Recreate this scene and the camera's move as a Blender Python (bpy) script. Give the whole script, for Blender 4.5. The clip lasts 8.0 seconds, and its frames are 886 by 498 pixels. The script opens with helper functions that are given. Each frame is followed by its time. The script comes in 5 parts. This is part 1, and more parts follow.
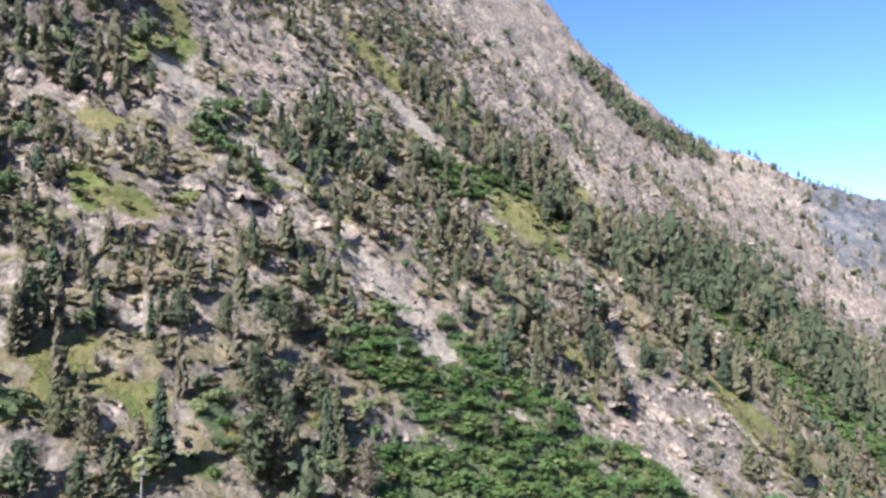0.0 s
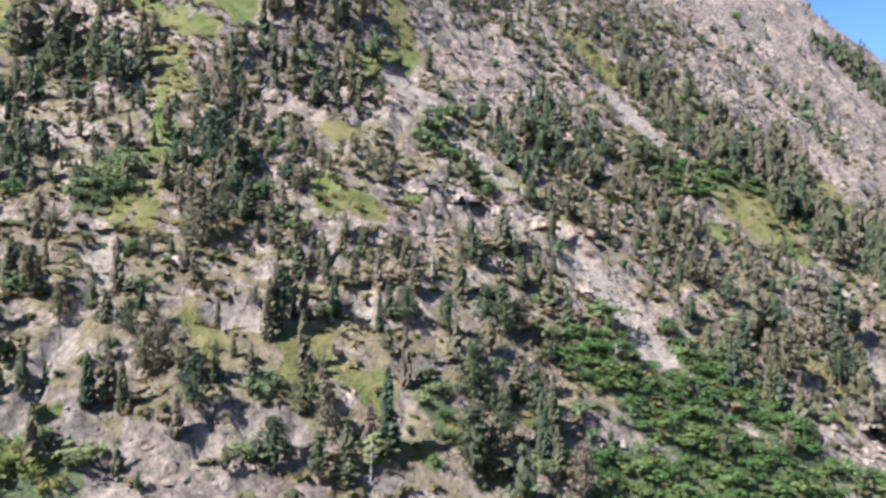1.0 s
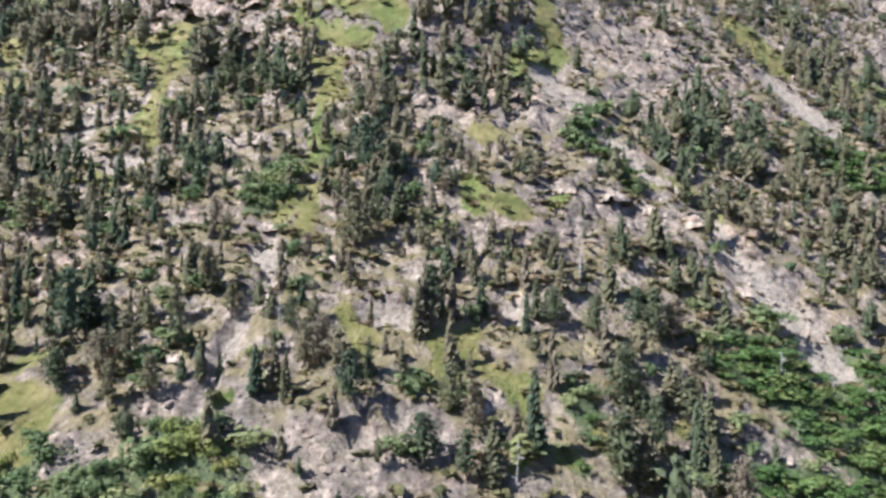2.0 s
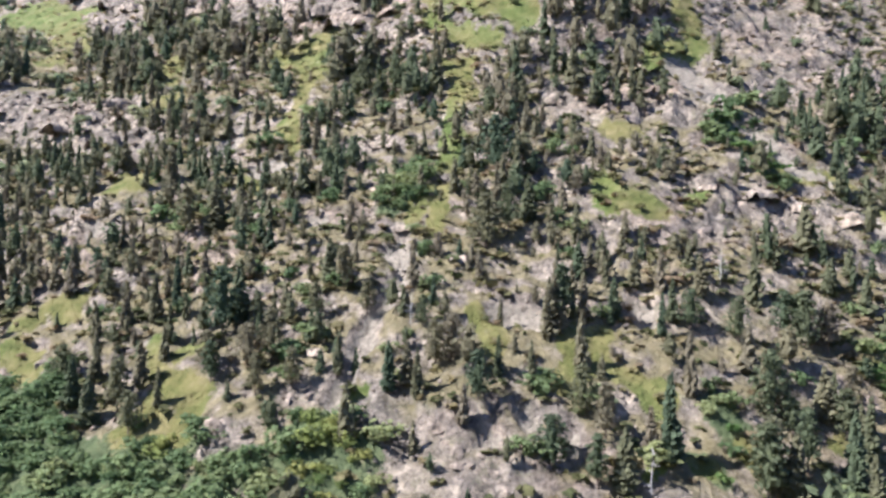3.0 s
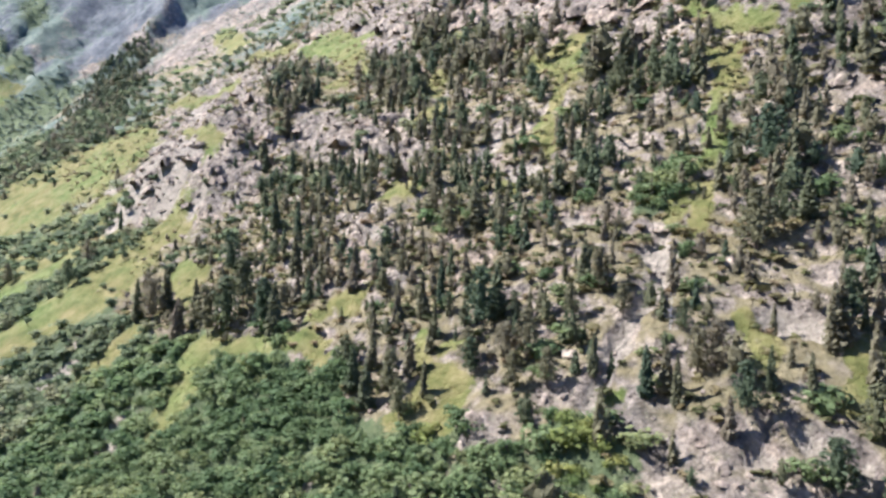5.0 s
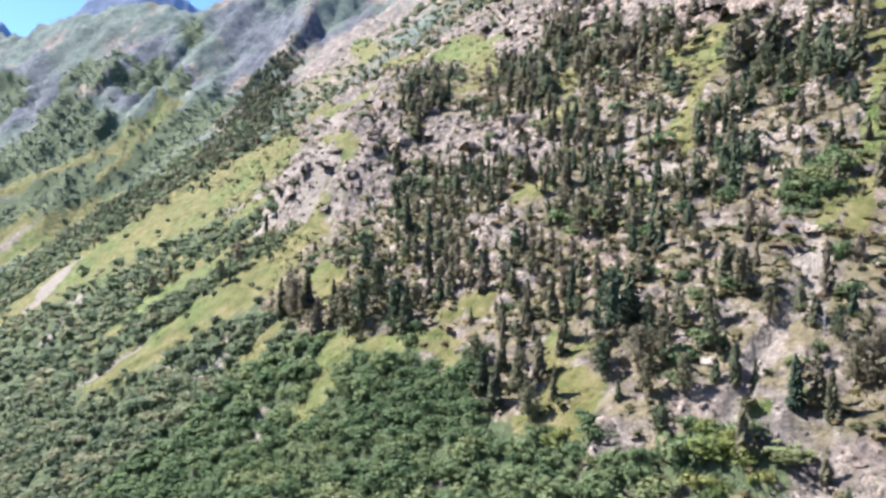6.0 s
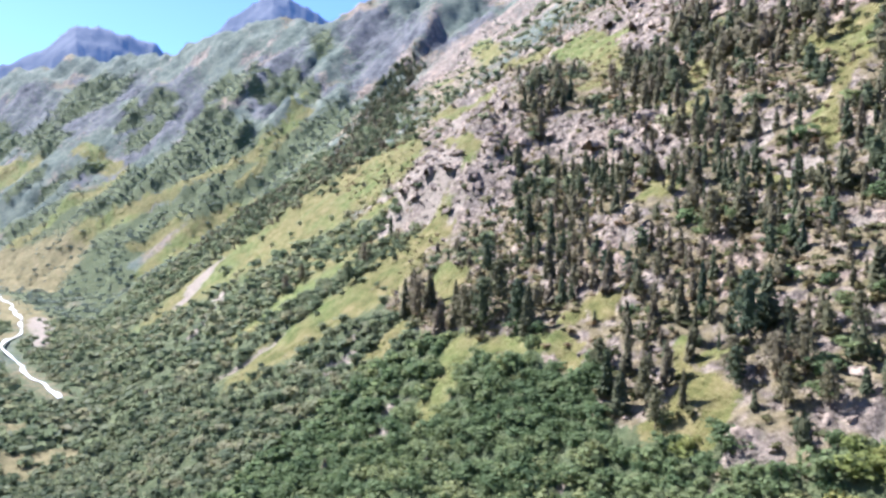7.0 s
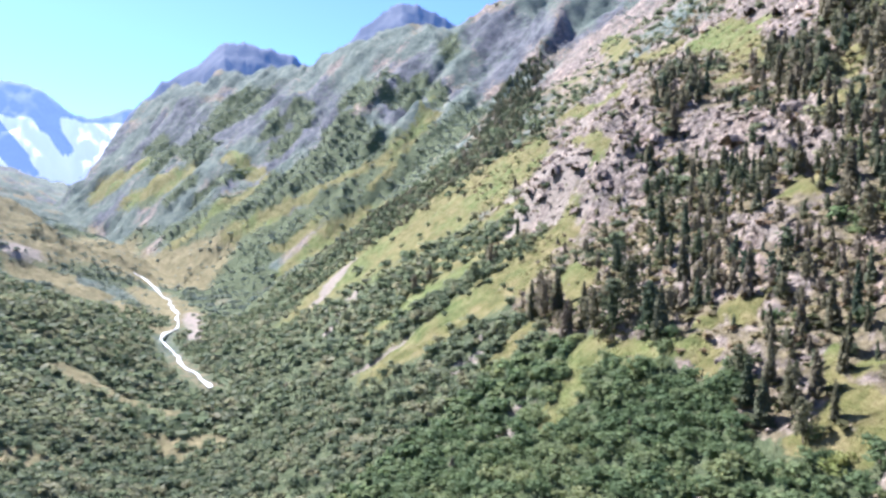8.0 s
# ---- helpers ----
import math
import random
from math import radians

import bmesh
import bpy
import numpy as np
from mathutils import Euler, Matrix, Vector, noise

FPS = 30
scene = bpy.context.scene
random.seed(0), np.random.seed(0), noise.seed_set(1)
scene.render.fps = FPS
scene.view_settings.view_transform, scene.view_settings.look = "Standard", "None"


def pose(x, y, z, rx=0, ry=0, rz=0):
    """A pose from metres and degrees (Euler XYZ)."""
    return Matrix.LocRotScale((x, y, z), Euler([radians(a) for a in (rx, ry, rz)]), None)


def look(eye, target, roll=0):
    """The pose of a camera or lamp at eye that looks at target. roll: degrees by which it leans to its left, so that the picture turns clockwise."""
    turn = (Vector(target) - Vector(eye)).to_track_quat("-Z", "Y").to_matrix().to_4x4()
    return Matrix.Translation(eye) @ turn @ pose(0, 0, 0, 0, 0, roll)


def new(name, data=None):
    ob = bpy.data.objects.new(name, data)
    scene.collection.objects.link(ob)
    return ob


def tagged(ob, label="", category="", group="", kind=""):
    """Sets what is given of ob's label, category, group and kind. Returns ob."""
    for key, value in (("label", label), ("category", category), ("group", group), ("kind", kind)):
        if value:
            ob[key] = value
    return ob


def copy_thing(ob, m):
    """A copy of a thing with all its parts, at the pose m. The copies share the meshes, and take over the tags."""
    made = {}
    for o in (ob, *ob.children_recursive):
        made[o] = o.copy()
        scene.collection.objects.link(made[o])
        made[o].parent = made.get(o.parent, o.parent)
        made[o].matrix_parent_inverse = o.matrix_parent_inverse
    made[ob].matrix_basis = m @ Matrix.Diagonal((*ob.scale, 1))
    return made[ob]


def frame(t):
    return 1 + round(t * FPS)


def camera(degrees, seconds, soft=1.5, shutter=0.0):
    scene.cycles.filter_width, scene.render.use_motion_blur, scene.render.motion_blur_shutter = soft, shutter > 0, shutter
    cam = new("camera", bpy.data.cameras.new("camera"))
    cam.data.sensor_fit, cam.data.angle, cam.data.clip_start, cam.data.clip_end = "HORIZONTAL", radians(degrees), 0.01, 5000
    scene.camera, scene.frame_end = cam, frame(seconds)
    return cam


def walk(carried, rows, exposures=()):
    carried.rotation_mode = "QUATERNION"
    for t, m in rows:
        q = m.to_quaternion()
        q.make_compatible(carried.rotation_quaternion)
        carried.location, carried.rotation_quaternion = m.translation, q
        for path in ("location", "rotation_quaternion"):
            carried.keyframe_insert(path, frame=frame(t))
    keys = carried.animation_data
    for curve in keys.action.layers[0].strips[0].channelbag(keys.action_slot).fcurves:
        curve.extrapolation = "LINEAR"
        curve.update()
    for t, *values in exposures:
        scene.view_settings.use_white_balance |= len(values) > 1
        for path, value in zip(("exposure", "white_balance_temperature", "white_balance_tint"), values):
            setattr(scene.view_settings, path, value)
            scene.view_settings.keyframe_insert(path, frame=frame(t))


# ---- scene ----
# The drone hovers over the valley and turns on the spot; the place stands round it.
EYE = 125.0
cam = camera(64.4, 8.0, soft=2.9)
ROWS = [
    (0.0, 0.0, 0.0, 0.0),
    (0.5, 10.18, 0.02, -0.11),
    (1.0, 17.42, -0.01, -0.18),
    (1.5, 23.66, 0.02, -0.26),
    (3.0, 39.86, -0.07, -0.36),
    (3.5, 45.08, -0.09, -0.39),
    (4.0, 49.92, -0.08, -0.33),
    (4.5, 55.10, -0.10, -0.35),
    (6.0, 70.92, -0.08, -0.39),
    (6.5, 75.99, -0.05, -0.32),
    (7.0, 80.79, -0.05, -0.29),
    (7.5, 85.94, -0.04, -0.33),
    (8.0, 91.08, -0.03, -0.25),
]
walk(cam, [(t, pose(0, 0, EYE, 90 + pitch, roll, yaw)) for t, yaw, pitch, roll in ROWS],
     exposures=[(0.0, 1.73, 5750, 15), (4.5, 1.8, 5850, 13), (8.0, 1.92, 5650, 20)])

# ---- light: a high sun from the head of the valley, clear sky ----
SUN_AZ, SUN_EL = 138.0, 48.0       # degrees to the left of +y, degrees up
world = bpy.data.worlds.new("sky")
scene.world = world
world.use_nodes = True
wn = world.node_tree.nodes
wl = world.node_tree.links
sky = wn.new("ShaderNodeTexSky")
sky.sky_type = "NISHITA"
sky.sun_disc = False
sky.sun_elevation = radians(SUN_EL)
sky.sun_rotation = radians(-SUN_AZ)
sky.altitude = 2500
sky.air_density = 0.65
sky.dust_density = 1.2
sky.ozone_density = 7.0
wn["Background"].inputs["Strength"].default_value = 0.115
wl.new(sky.outputs[0], wn["Background"].inputs["Color"])
sun = new("sun", bpy.data.lights.new("sun", "SUN"))
sun.data.energy = 4.5
sun.data.angle = radians(0.53)
sun.data.color = (1.0, 0.95, 0.87)
sun.matrix_world = look((-math.sin(radians(SUN_AZ)) * 10, math.cos(radians(SUN_AZ)) * 10, 10 * math.tan(radians(SUN_EL))), (0, 0, 0))


# ==== terrain ====
def vnoise(x, y, seed):
    """Smooth value noise, 0 to 1, on a lattice one unit wide."""
    xi, yi = np.floor(x), np.floor(y)
    fx, fy = x - xi, y - yi
    fx, fy = fx * fx * fx * (fx * (fx * 6 - 15) + 10), fy * fy * fy * (fy * (fy * 6 - 15) + 10)
    xi, yi = xi.astype(np.int64), yi.astype(np.int64)

    def corner(i, j):
        h = (i * 374761393 + j * 668265263 + seed * 974634777) & 0x7FFFFFFF
        h = ((h ^ (h >> 13)) * 1274126177) & 0x7FFFFFFF
        h = ((h ^ (h >> 15)) * 461845907) & 0x7FFFFFFF
        return ((h ^ (h >> 14)) & 0xFFFFF) / 0xFFFFF

    a = corner(xi, yi) * (1 - fx) + corner(xi + 1, yi) * fx
    b = corner(xi, yi + 1) * (1 - fx) + corner(xi + 1, yi + 1) * fx
    return a * (1 - fy) + b * fy


def fbm(x, y, size, octaves, seed):
    """Layered noise, about -1 to 1; size is the largest feature in metres."""
    total, amp, norm = 0.0, 1.0, 0.0
    for k in range(octaves):
        total = total + amp * (2 * vnoise(x / size + 17.3 * k, y / size - 9.1 * k, seed + k) - 1)
        norm += amp
        amp *= 0.5
        size *= 0.48
    return total / norm * 1.5


def ridged(x, y, size, octaves, seed):
    """Sharp-crested noise, 0 to 1."""
    total, amp, norm = 0.0, 1.0, 0.0
    for k in range(octaves):
        n = 1 - np.abs(2 * vnoise(x / size + 5.7 * k, y / size + 3.3 * k, seed + k) - 1)
        total = total + amp * n * n
        norm += amp
        amp *= 0.5
        size *= 0.47
    return total / norm


def blocks(x, y, size, seed):
    """Broken rock: a level for each irregular block, -0.5 to 0.5, and the gap to the next block."""
    gx, gy = x / size, y / size
    xi, yi = np.floor(gx).astype(np.int64), np.floor(gy).astype(np.int64)
    near, second = np.full(gx.shape, 9.0), np.full(gx.shape, 9.0)
    level = np.zeros(gx.shape)
    for i in (-1, 0, 1):
        for j in (-1, 0, 1):
            h = ((xi + i) * 374761393 + (yi + j) * 668265263 + seed * 974634777) & 0x7FFFFFFF
            h = ((h ^ (h >> 13)) * 1274126177) & 0x7FFFFFFF
            h = h ^ (h >> 15)
            far = np.hypot(xi + i + (h & 1023) / 1023 - gx, yi + j + ((h >> 10) & 1023) / 1023 - gy)
            closer = far < near
            second = np.where(closer, near, np.minimum(second, far))
            level = np.where(closer, ((h >> 20) & 1023) / 1023 - 0.5, level)
            near = np.where(closer, far, near)
    return level, second - near


def smooth(a, b, v):
    t = np.clip((v - a) / (b - a), 0, 1)
    return t * t * (3 - 2 * t)


def incline(x, y, az, away, steep):
    """A plane that rises towards az degrees and passes eye level at that distance."""
    a = math.radians(az)
    return steep * (-math.sin(a) * x + math.cos(a) * y - away)


def smin(a, b, k):
    h = np.clip(0.5 + 0.5 * (b - a) / k, 0, 1)
    return b * (1 - h) + a * h - k * h * (1 - h)


# crest lines: bearing, distance, height over the eye
SPUR_CREST = [(-60, 800, -190), (-48, 850, -90), (-40, 880, -30), (-32, 900, 4), (-27.8, 890, 18), (-25.2, 884, 38), (-21.3, 880, 80), (-19.2, 878, 110), (-15, 870, 163), (-12, 867, 200), (-10.6, 868, 222), (-9.9, 870, 258), (-7.5, 900, 298), (-5.3, 940, 340), (2, 980, 430), (15, 950, 480), (60, 1000, 480), (90, 1000, 420)]
FAR_FLANK_CREST = [(60, 1400, 500), (80, 1450, 480), (87.6, 1500, 522), (91, 1532, 492), (102.5, 1910, 498), (111.9, 2564, 545), (114.3, 2714, 513), (116.4, 2450, 357), (118, 2350, 237), (119.8, 2300, 180), (121.2, 2250, 142), (123.3, 2200, 106), (130, 2200, 60)]
DARK_PEAK = [(97, 3150, -900), (99, 3150, 650), (102, 3200, 790), (103.2, 3200, 860), (106.2, 3200, 900), (108.4, 3200, 905), (110.3, 3200, 800), (113, 3200, 690), (115.2, 3200, 555), (117, 3200, 330), (118, 3200, -900)]
BLUE_PEAK = [(80, 2900, -900), (88, 2900, 880), (91, 2900, 960), (92.6, 2900, 1000), (94.5, 2900, 1020), (96.6, 2900, 960), (98.5, 2900, 860), (102, 2900, 700), (104, 2900, -900)]
GLACIER_CREST = [(110, 4300, 100), (113.5, 4300, 800), (114.7, 4300, 790), (116.5, 4250, 735), (117.8, 4200, 700), (118.8, 4200, 704), (119.8, 4200, 770), (121, 4200, 822), (123.3, 4200, 858), (126, 4200, 900), (135, 4200, 900), (170, 4200, 500)]
DOWN_VALLEY_CREST = [(-110, 1900, -500), (-75, 1900, -20), (-45, 1900, 60), (-32.2, 1900, 111), (-26.3, 1900, 153), (-20, 1900, 266), (-12, 1900, 380), (0, 1900, 420), (8, 1900, -900)]


def crest(table, az):
    t = np.array(table)
    return np.interp(az, t[:, 0], t[:, 1]), np.interp(az, t[:, 0], t[:, 2])


def roof(table, az, d, front, back):
    dc, zc = crest(table, az)
    return np.where(d < dc, zc - front * (dc - d), zc - back * (d - dc))


def base_height(x, y):
    """The large forms, in metres over the eye."""
    d = np.hypot(x, y)
    az = np.degrees(np.arctan2(-x, y))
    az = np.where(az < -120, az + 360, az)
    # spur in front: two faces meeting in a blunt rib
    east = incline(x, y, 50, 165, 0.9)
    east = east + 0.22 * np.maximum(east - 70, 0)                 # cliffs under the crest
    spur = smin(east, incline(x, y, 20, 165, 0.8), 30.0)
    band = smooth(16, 26, az) * smooth(70, 56, az)
    spur = spur + band * 16 * smooth(0.27, 0.33, spur / np.maximum(d, 60.0))
    # the slope steepens towards the low end of the ridge down the valley
    spur = spur + (0.28 * smooth(-18, -26, az) + 0.2 * smooth(-25, -32, az) + 0.3 * smooth(-31, -42, az)) * np.maximum(d - 640, 0)
    dc, zc = crest(SPUR_CREST, az)
    spur = smin(spur, zc - 0.7 * (d - dc), 12.0)
    # crag that ends the spur up the valley, with a steep far side
    c, a = incline(x, y, 20, 0, 1), incline(x, y, 110, 0, 1)
    spur = spur + 24 * smooth(425, 398, a + 6 * fbm(x, y, 25, 2, 71)) * smooth(176, 200, c) * smooth(270, 360, a) * smooth(330, 250, c)
    # the next flank up the valley
    flank = incline(x, y, 50, 665, 1.0)
    along = incline(x, y, 140, 0, 1)
    ribs = ridged(along + 60 * fbm(x, y, 300, 2, 61), 0.25 * flank, 190, 3, 63) - 0.45
    fine = ridged(along + 25 * fbm(x, y, 120, 2, 65), 0.3 * flank, 46, 2, 67) - 0.45
    flank = flank + smooth(10, 140, flank) * (52 * ribs + 18 * fine)
    dc, zc = crest(FAR_FLANK_CREST, az)
    flank = smin(flank, zc - 0.5 * (d - dc), 25.0)
    # valley floor, rising towards the glacier, and the opposite side
    u = -0.9135 * x - 0.4067 * y
    l = 0.4067 * x - 0.9135 * y
    floor = np.interp(u, [-2000, 0, 570, 950, 1300, 2500, 4500], [-200, -122, -108, -86, -57, 90, 300])
    bump = 1 + 0.5 * np.exp(-((u - 700) / 170) ** 2) - 0.5 * np.exp(-((u - 1000) / 150) ** 2) + 0.6 * np.exp(-((u - 1320) / 160) ** 2) - 0.5 * smooth(1450, 1900, u)
    far_side = floor + 0.35 * bump * np.maximum(l + 15, 0) + 0.12 * np.maximum(l - 250, 0)
    z = np.maximum(np.maximum(floor, far_side), np.maximum(spur, flank))
    for table, front, back in ((DOWN_VALLEY_CREST, 0.45, 0.4),):
        z = np.maximum(z, roof(table, az, d, front, back))
    return z


# ground cover, as strokes on the plan: x1, y1, x2, y2, half width
GRASS_EAST = [
    (-112, 289, -102, 274, 5.2),
    (-101, 272, -108, 252, 4.0),
    (-44, 383, -25, 378, 11.6),
    (-102, 206, -99, 209, 4.7),
    (-89, 181, -80, 186, 5.0),
    (-73, 196, -71, 199, 2.8),
    (-55, 235, -37, 237, 5.7),
    (-40, 264, -38, 267, 2.0),
    (7, 395, 25, 405, 12.9),
    (30, 322, 45, 320, 14.0),
    (18, 291, 23, 297, 3.9),
    (77, 399, 86, 386, 9.0),
    (120, 287, 135, 287, 14.9),
    (39, 260, 44, 243, 2.6),
    (50, 246, 51, 229, 2.7),
    (-12, 346, -4, 337, 6.3),
]
GRASS_NEAR_EAST = [
    (-74, 141, -72, 128, 3.1),
    (-65, 138, -57, 140, 1.8),
    (-46, 130, -44, 132, 1.9),
    (-42, 141, -39, 143, 2.9),
    (-31, 158, -29, 160, 1.8),
    (-54, 124, -53, 126, 1.6),
    (-79, 134, -77, 135, 2.3),
]
SHRUB_EAST = [
    (-73, 238, -61, 229, 6.3),
    (2, 316, 31, 334, 11.8),
    (-4, 204, 12, 200, 11.3),
    (12, 200, 28, 197, 19.3),
    (17, 179, 50, 196, 13.1),
    (-21, 180, -4, 198, 3.6),
    (-15, 154, 2, 169, 5.0),
    (-48, 144, -44, 145, 2.7),
    (-47, 131, -43, 132, 2.3),
]
SCREE_EAST = [
    (-99, 254, -85, 247, 4.4),
    (-72, 241, -56, 237, 3.2),
    (-50, 237, -37, 236, 3.5),
    (-36, 233, -26, 223, 3.9),
    (-26, 223, -15, 218, 5.2),
    (-15, 218, -4, 207, 8.4),
    (-24, 356, -1, 340, 5.9),
    (6, 207, 35, 201, 1.3),
    (35, 201, 54, 205, 1.3),
    (71, 224, 85, 223, 4.4),
    (65, 309, 65, 274, 4.5),
    (-69, 116, -66, 117, 2.6),
    (-71, 155, -70, 156, 1.7),
    (-34, 167, -32, 170, 2.7),
    (69, 272, 58, 245, 2.2),
]
CLIFF_EAST = [
    (-75, 309, -55, 306, 24.3),
    (44, 214, 107, 259, 9.6),
    (62, 243, 102, 273, 9.0),
    (-121, 208, -117, 212, 7.7),
    (28, 430, 40, 450, 9.0),
    (57, 612, 113, 650, 80.6),
    (116, 456, 138, 487, 13.1),
    (-17, 160, -6, 170, 2.1),
    (68, 466, 83, 489, 10.3),
    (108, 331, 133, 348, 10.0),
]
WOOD_EAST = [
    (98, 363, 165, 397, 25.2),
    (165, 397, 224, 418, 36.3),
    (210, 405, 253, 401, 63.9),
    (44, 256, 52, 237, 10.2),
    (12, 227, 20, 212, 6.7),
    (26, 226, 34, 216, 7.7),
    (-52, 255, -32, 245, 20.1),
    (-37, 283, -5, 265, 25.4),
    (-18, 265, 3, 257, 15.2),
    (-28, 415, -13, 379, 11.8),
    (-13, 379, 5, 377, 16.3),
    (10, 362, 24, 351, 16.0),
    (35, 380, 58, 369, 15.4),
    (57, 366, 60, 333, 9.9),
    (152, 684, 180, 667, 33.9),
    (180, 667, 253, 708, 19.9),
]
WOOD_NEAR_EAST = [
    (-135, 232, -118, 243, 17.3),
    (-115, 219, -105, 224, 10.1),
    (-94, 156, -81, 140, 5.0),
    (-79, 157, -62, 169, 4.9),
    (-61, 156, -33, 185, 4.2),
    (-74, 122, -69, 119, 2.5),
    (-64, 130, -57, 122, 2.5),
    (-57, 128, -55, 130, 2.4),
    (-53, 138, -48, 125, 1.7),
    (-38, 139, -31, 137, 3.4),
    (-24, 161, -17, 147, 3.9),
    (-44, 160, -38, 152, 2.6),
]
GRASS_MIDDLE = [
    (-548, 185, -485, 186, 5.2),
    (-460, 187, -398, 167, 7.2),
    (-393, 149, -391, 152, 8.1),
    (-353, 203, -347, 203, 6.5),
    (-315, 171, -307, 173, 8.1),
    (-286, 149, -280, 151, 6.1),
    (-254, 193, -242, 200, 10.7),
    (-238, 196, -213, 171, 2.9),
    (-209, 160, -193, 152, 2.9),
    (-242, 115, -236, 116, 5.2),
    (-196, 134, -193, 135, 3.1),
    (-210, 235, -158, 237, 7.1),
    (-163, 209, -157, 193, 3.4),
    (-143, 182, -135, 166, 2.3),
    (-132, 158, -123, 144, 2.9),
    (-97, 132, -90, 126, 2.1),
    (-206, 80, -201, 82, 3.6),
    (-207, 72, -203, 74, 3.0),
]
GRASS_FOOT = [
    (-163, 87, -149, 81, 2.4),
    (-150, 89, -148, 90, 2.6),
    (-146, 81, -145, 74, 4.2),
    (-138, 81, -133, 76, 3.1),
    (-201, 68, -190, 69, 3.1),
    (-109, 101, -107, 102, 1.7),
]
SHRUB_MIDDLE = [
    (-179, 65, -168, 59, 5.3),
    (-153, 63, -128, 71, 4.5),
    (-116, 79, -93, 89, 3.1),
    (-120, 75, -116, 77, 2.9),
    (-144, 158, -140, 146, 4.7),
    (-162, 54, -155, 57, 4.8),
    (-144, 71, -129, 75, 3.0),
]
SCREE_MIDDLE = [
    (-228, 155, -221, 143, 3.1),
    (-128, 132, -119, 122, 1.3),
    (-119, 122, -116, 112, 2.1),
    (-115, 111, -113, 100, 1.8),
    (-112, 97, -111, 98, 1.8),
    (-81, 110, -79, 111, 1.5),
    (-196, 142, -192, 143, 4.1),
    (-84, 116, -81, 114, 0.9),
    (-157, 130, -154, 131, 3.5),
]
CLIFF_MIDDLE = [
    (-128, 77, -120, 80, 2.4),
    (-120, 93, -118, 94, 2.2),
    (-104, 102, -93, 97, 4.2),
    (-87, 107, -72, 114, 2.7),
    (-192, 72, -182, 69, 1.5),
    (-306, 131, -249, 126, 9.3),
    (-360, 227, -232, 221, 15.3),
    (-239, 99, -219, 101, 3.5),
    (-78, 102, -74, 105, 3.6),
    (-560, 204, -460, 215, 15.7),
    (-172, 161, -167, 162, 5.7),
    (-128, 213, -124, 215, 6.5),
    (-229, 221, -223, 222, 7.2),
]
CLIFF_WEST = [
    (-529, 50, -404, 50, 8.2),
    (-436, 51, -348, 77, 10.5),
    (-210, 53, -205, 56, 3.6),
    (-640, 100, -384, 104, 7.8),
    (-1024, 227, -963, 262, 115.6),
]
GRASS_WEST = [
    (-629, 12, -623, 3, 52.0),
    (-623, 3, -625, -28, 70.1),
    (-625, -28, -658, -70, 48.6),
    (-653, -69, -681, -112, 49.7),
    (-564, 32, -449, 35, 5.0),
    (-449, 25, -452, -7, 11.8),
    (-444, -17, -434, -46, 20.3),
    (-365, 39, -350, 18, 26.7),
    (-346, 18, -364, -5, 16.1),
    (-357, -5, -363, -35, 17.1),
    (-317, 47, -281, 48, 3.5),
    (-287, 40, -282, 26, 4.6),
    (-282, 26, -280, 14, 5.3),
    (-233, 44, -223, 37, 8.2),
    (-222, 36, -214, 30, 4.2),
    (-222, 51, -195, 67, 3.7),
]
SCREE_WEST = [
    (-673, -132, -708, -116, 11.0),
    (-592, -106, -581, -101, 3.4),
    (-578, -84, -520, -92, 3.2),
    (-375, -17, -373, -42, 3.8),
    (-381, -55, -373, -50, 3.5),
    (-297, 10, -295, -3, 4.0),
    (-316, 12, -312, 14, 2.2),
    (-329, -13, -326, -11, 1.9),
    (-238, 20, -221, 16, 2.9),
    (-158, 50, -150, 49, 1.6),
]
WOOD_WEST = [
    (-333, 42, -283, 31, 6.4),
    (-300, 47, -249, 47, 5.0),
    (-263, 54, -216, 59, 5.5),
    (-320, 87, -255, 83, 6.3),
    (-367, 91, -320, 98, 7.0),
    (-405, 119, -395, 126, 16.0),
    (-841, 60, -660, 22, 28.1),
    (-660, 22, -732, -77, 54.7),
    (-209, 85, -188, 85, 4.3),
]
DRY_VALLEY = [
    (-940, -585, -930, -488, 24.0),
    (-897, -470, -765, -326, 16.0),
    (-1162, -562, -1201, -493, 85.0),
    (-1281, -525, -1215, -400, 25.1),
    (-447, -184, -468, -265, 11.4),
    (-385, -153, -386, -145, 22.3),
    (-301, -190, -305, -187, 11.6),
    (-1071, -615, -1406, -692, 50.8),
    (-1184, -689, -1048, -670, 102.8),
]
SCREE_VALLEY = [
    (-893, -337, -736, -278, 8.6),
    (-980, -618, -994, -612, 23.1),
]
WOOD_VALLEY = [
    (-938, -157, -768, -17, 56.7),
    (-1339, -517, -1187, -198, 28.3),
    (-1151, -313, -1070, -92, 24.0),
    (-1161, -156, -1157, -44, 12.9),
]
CLIFF_VALLEY = [
    (-1559, -326, -1504, -285, 24.4),
    (-1426, -204, -1399, -121, 49.5),
    (-1772, -583, -1749, -490, 85.9),
    (-1540, -407, -1374, -274, 31.7),
    (-1808, -671, -1749, -615, 31.8),
    (-1433, -91, -1420, -63, 31.3),
    (-1978, -863, -1932, -805, 37.2),
]
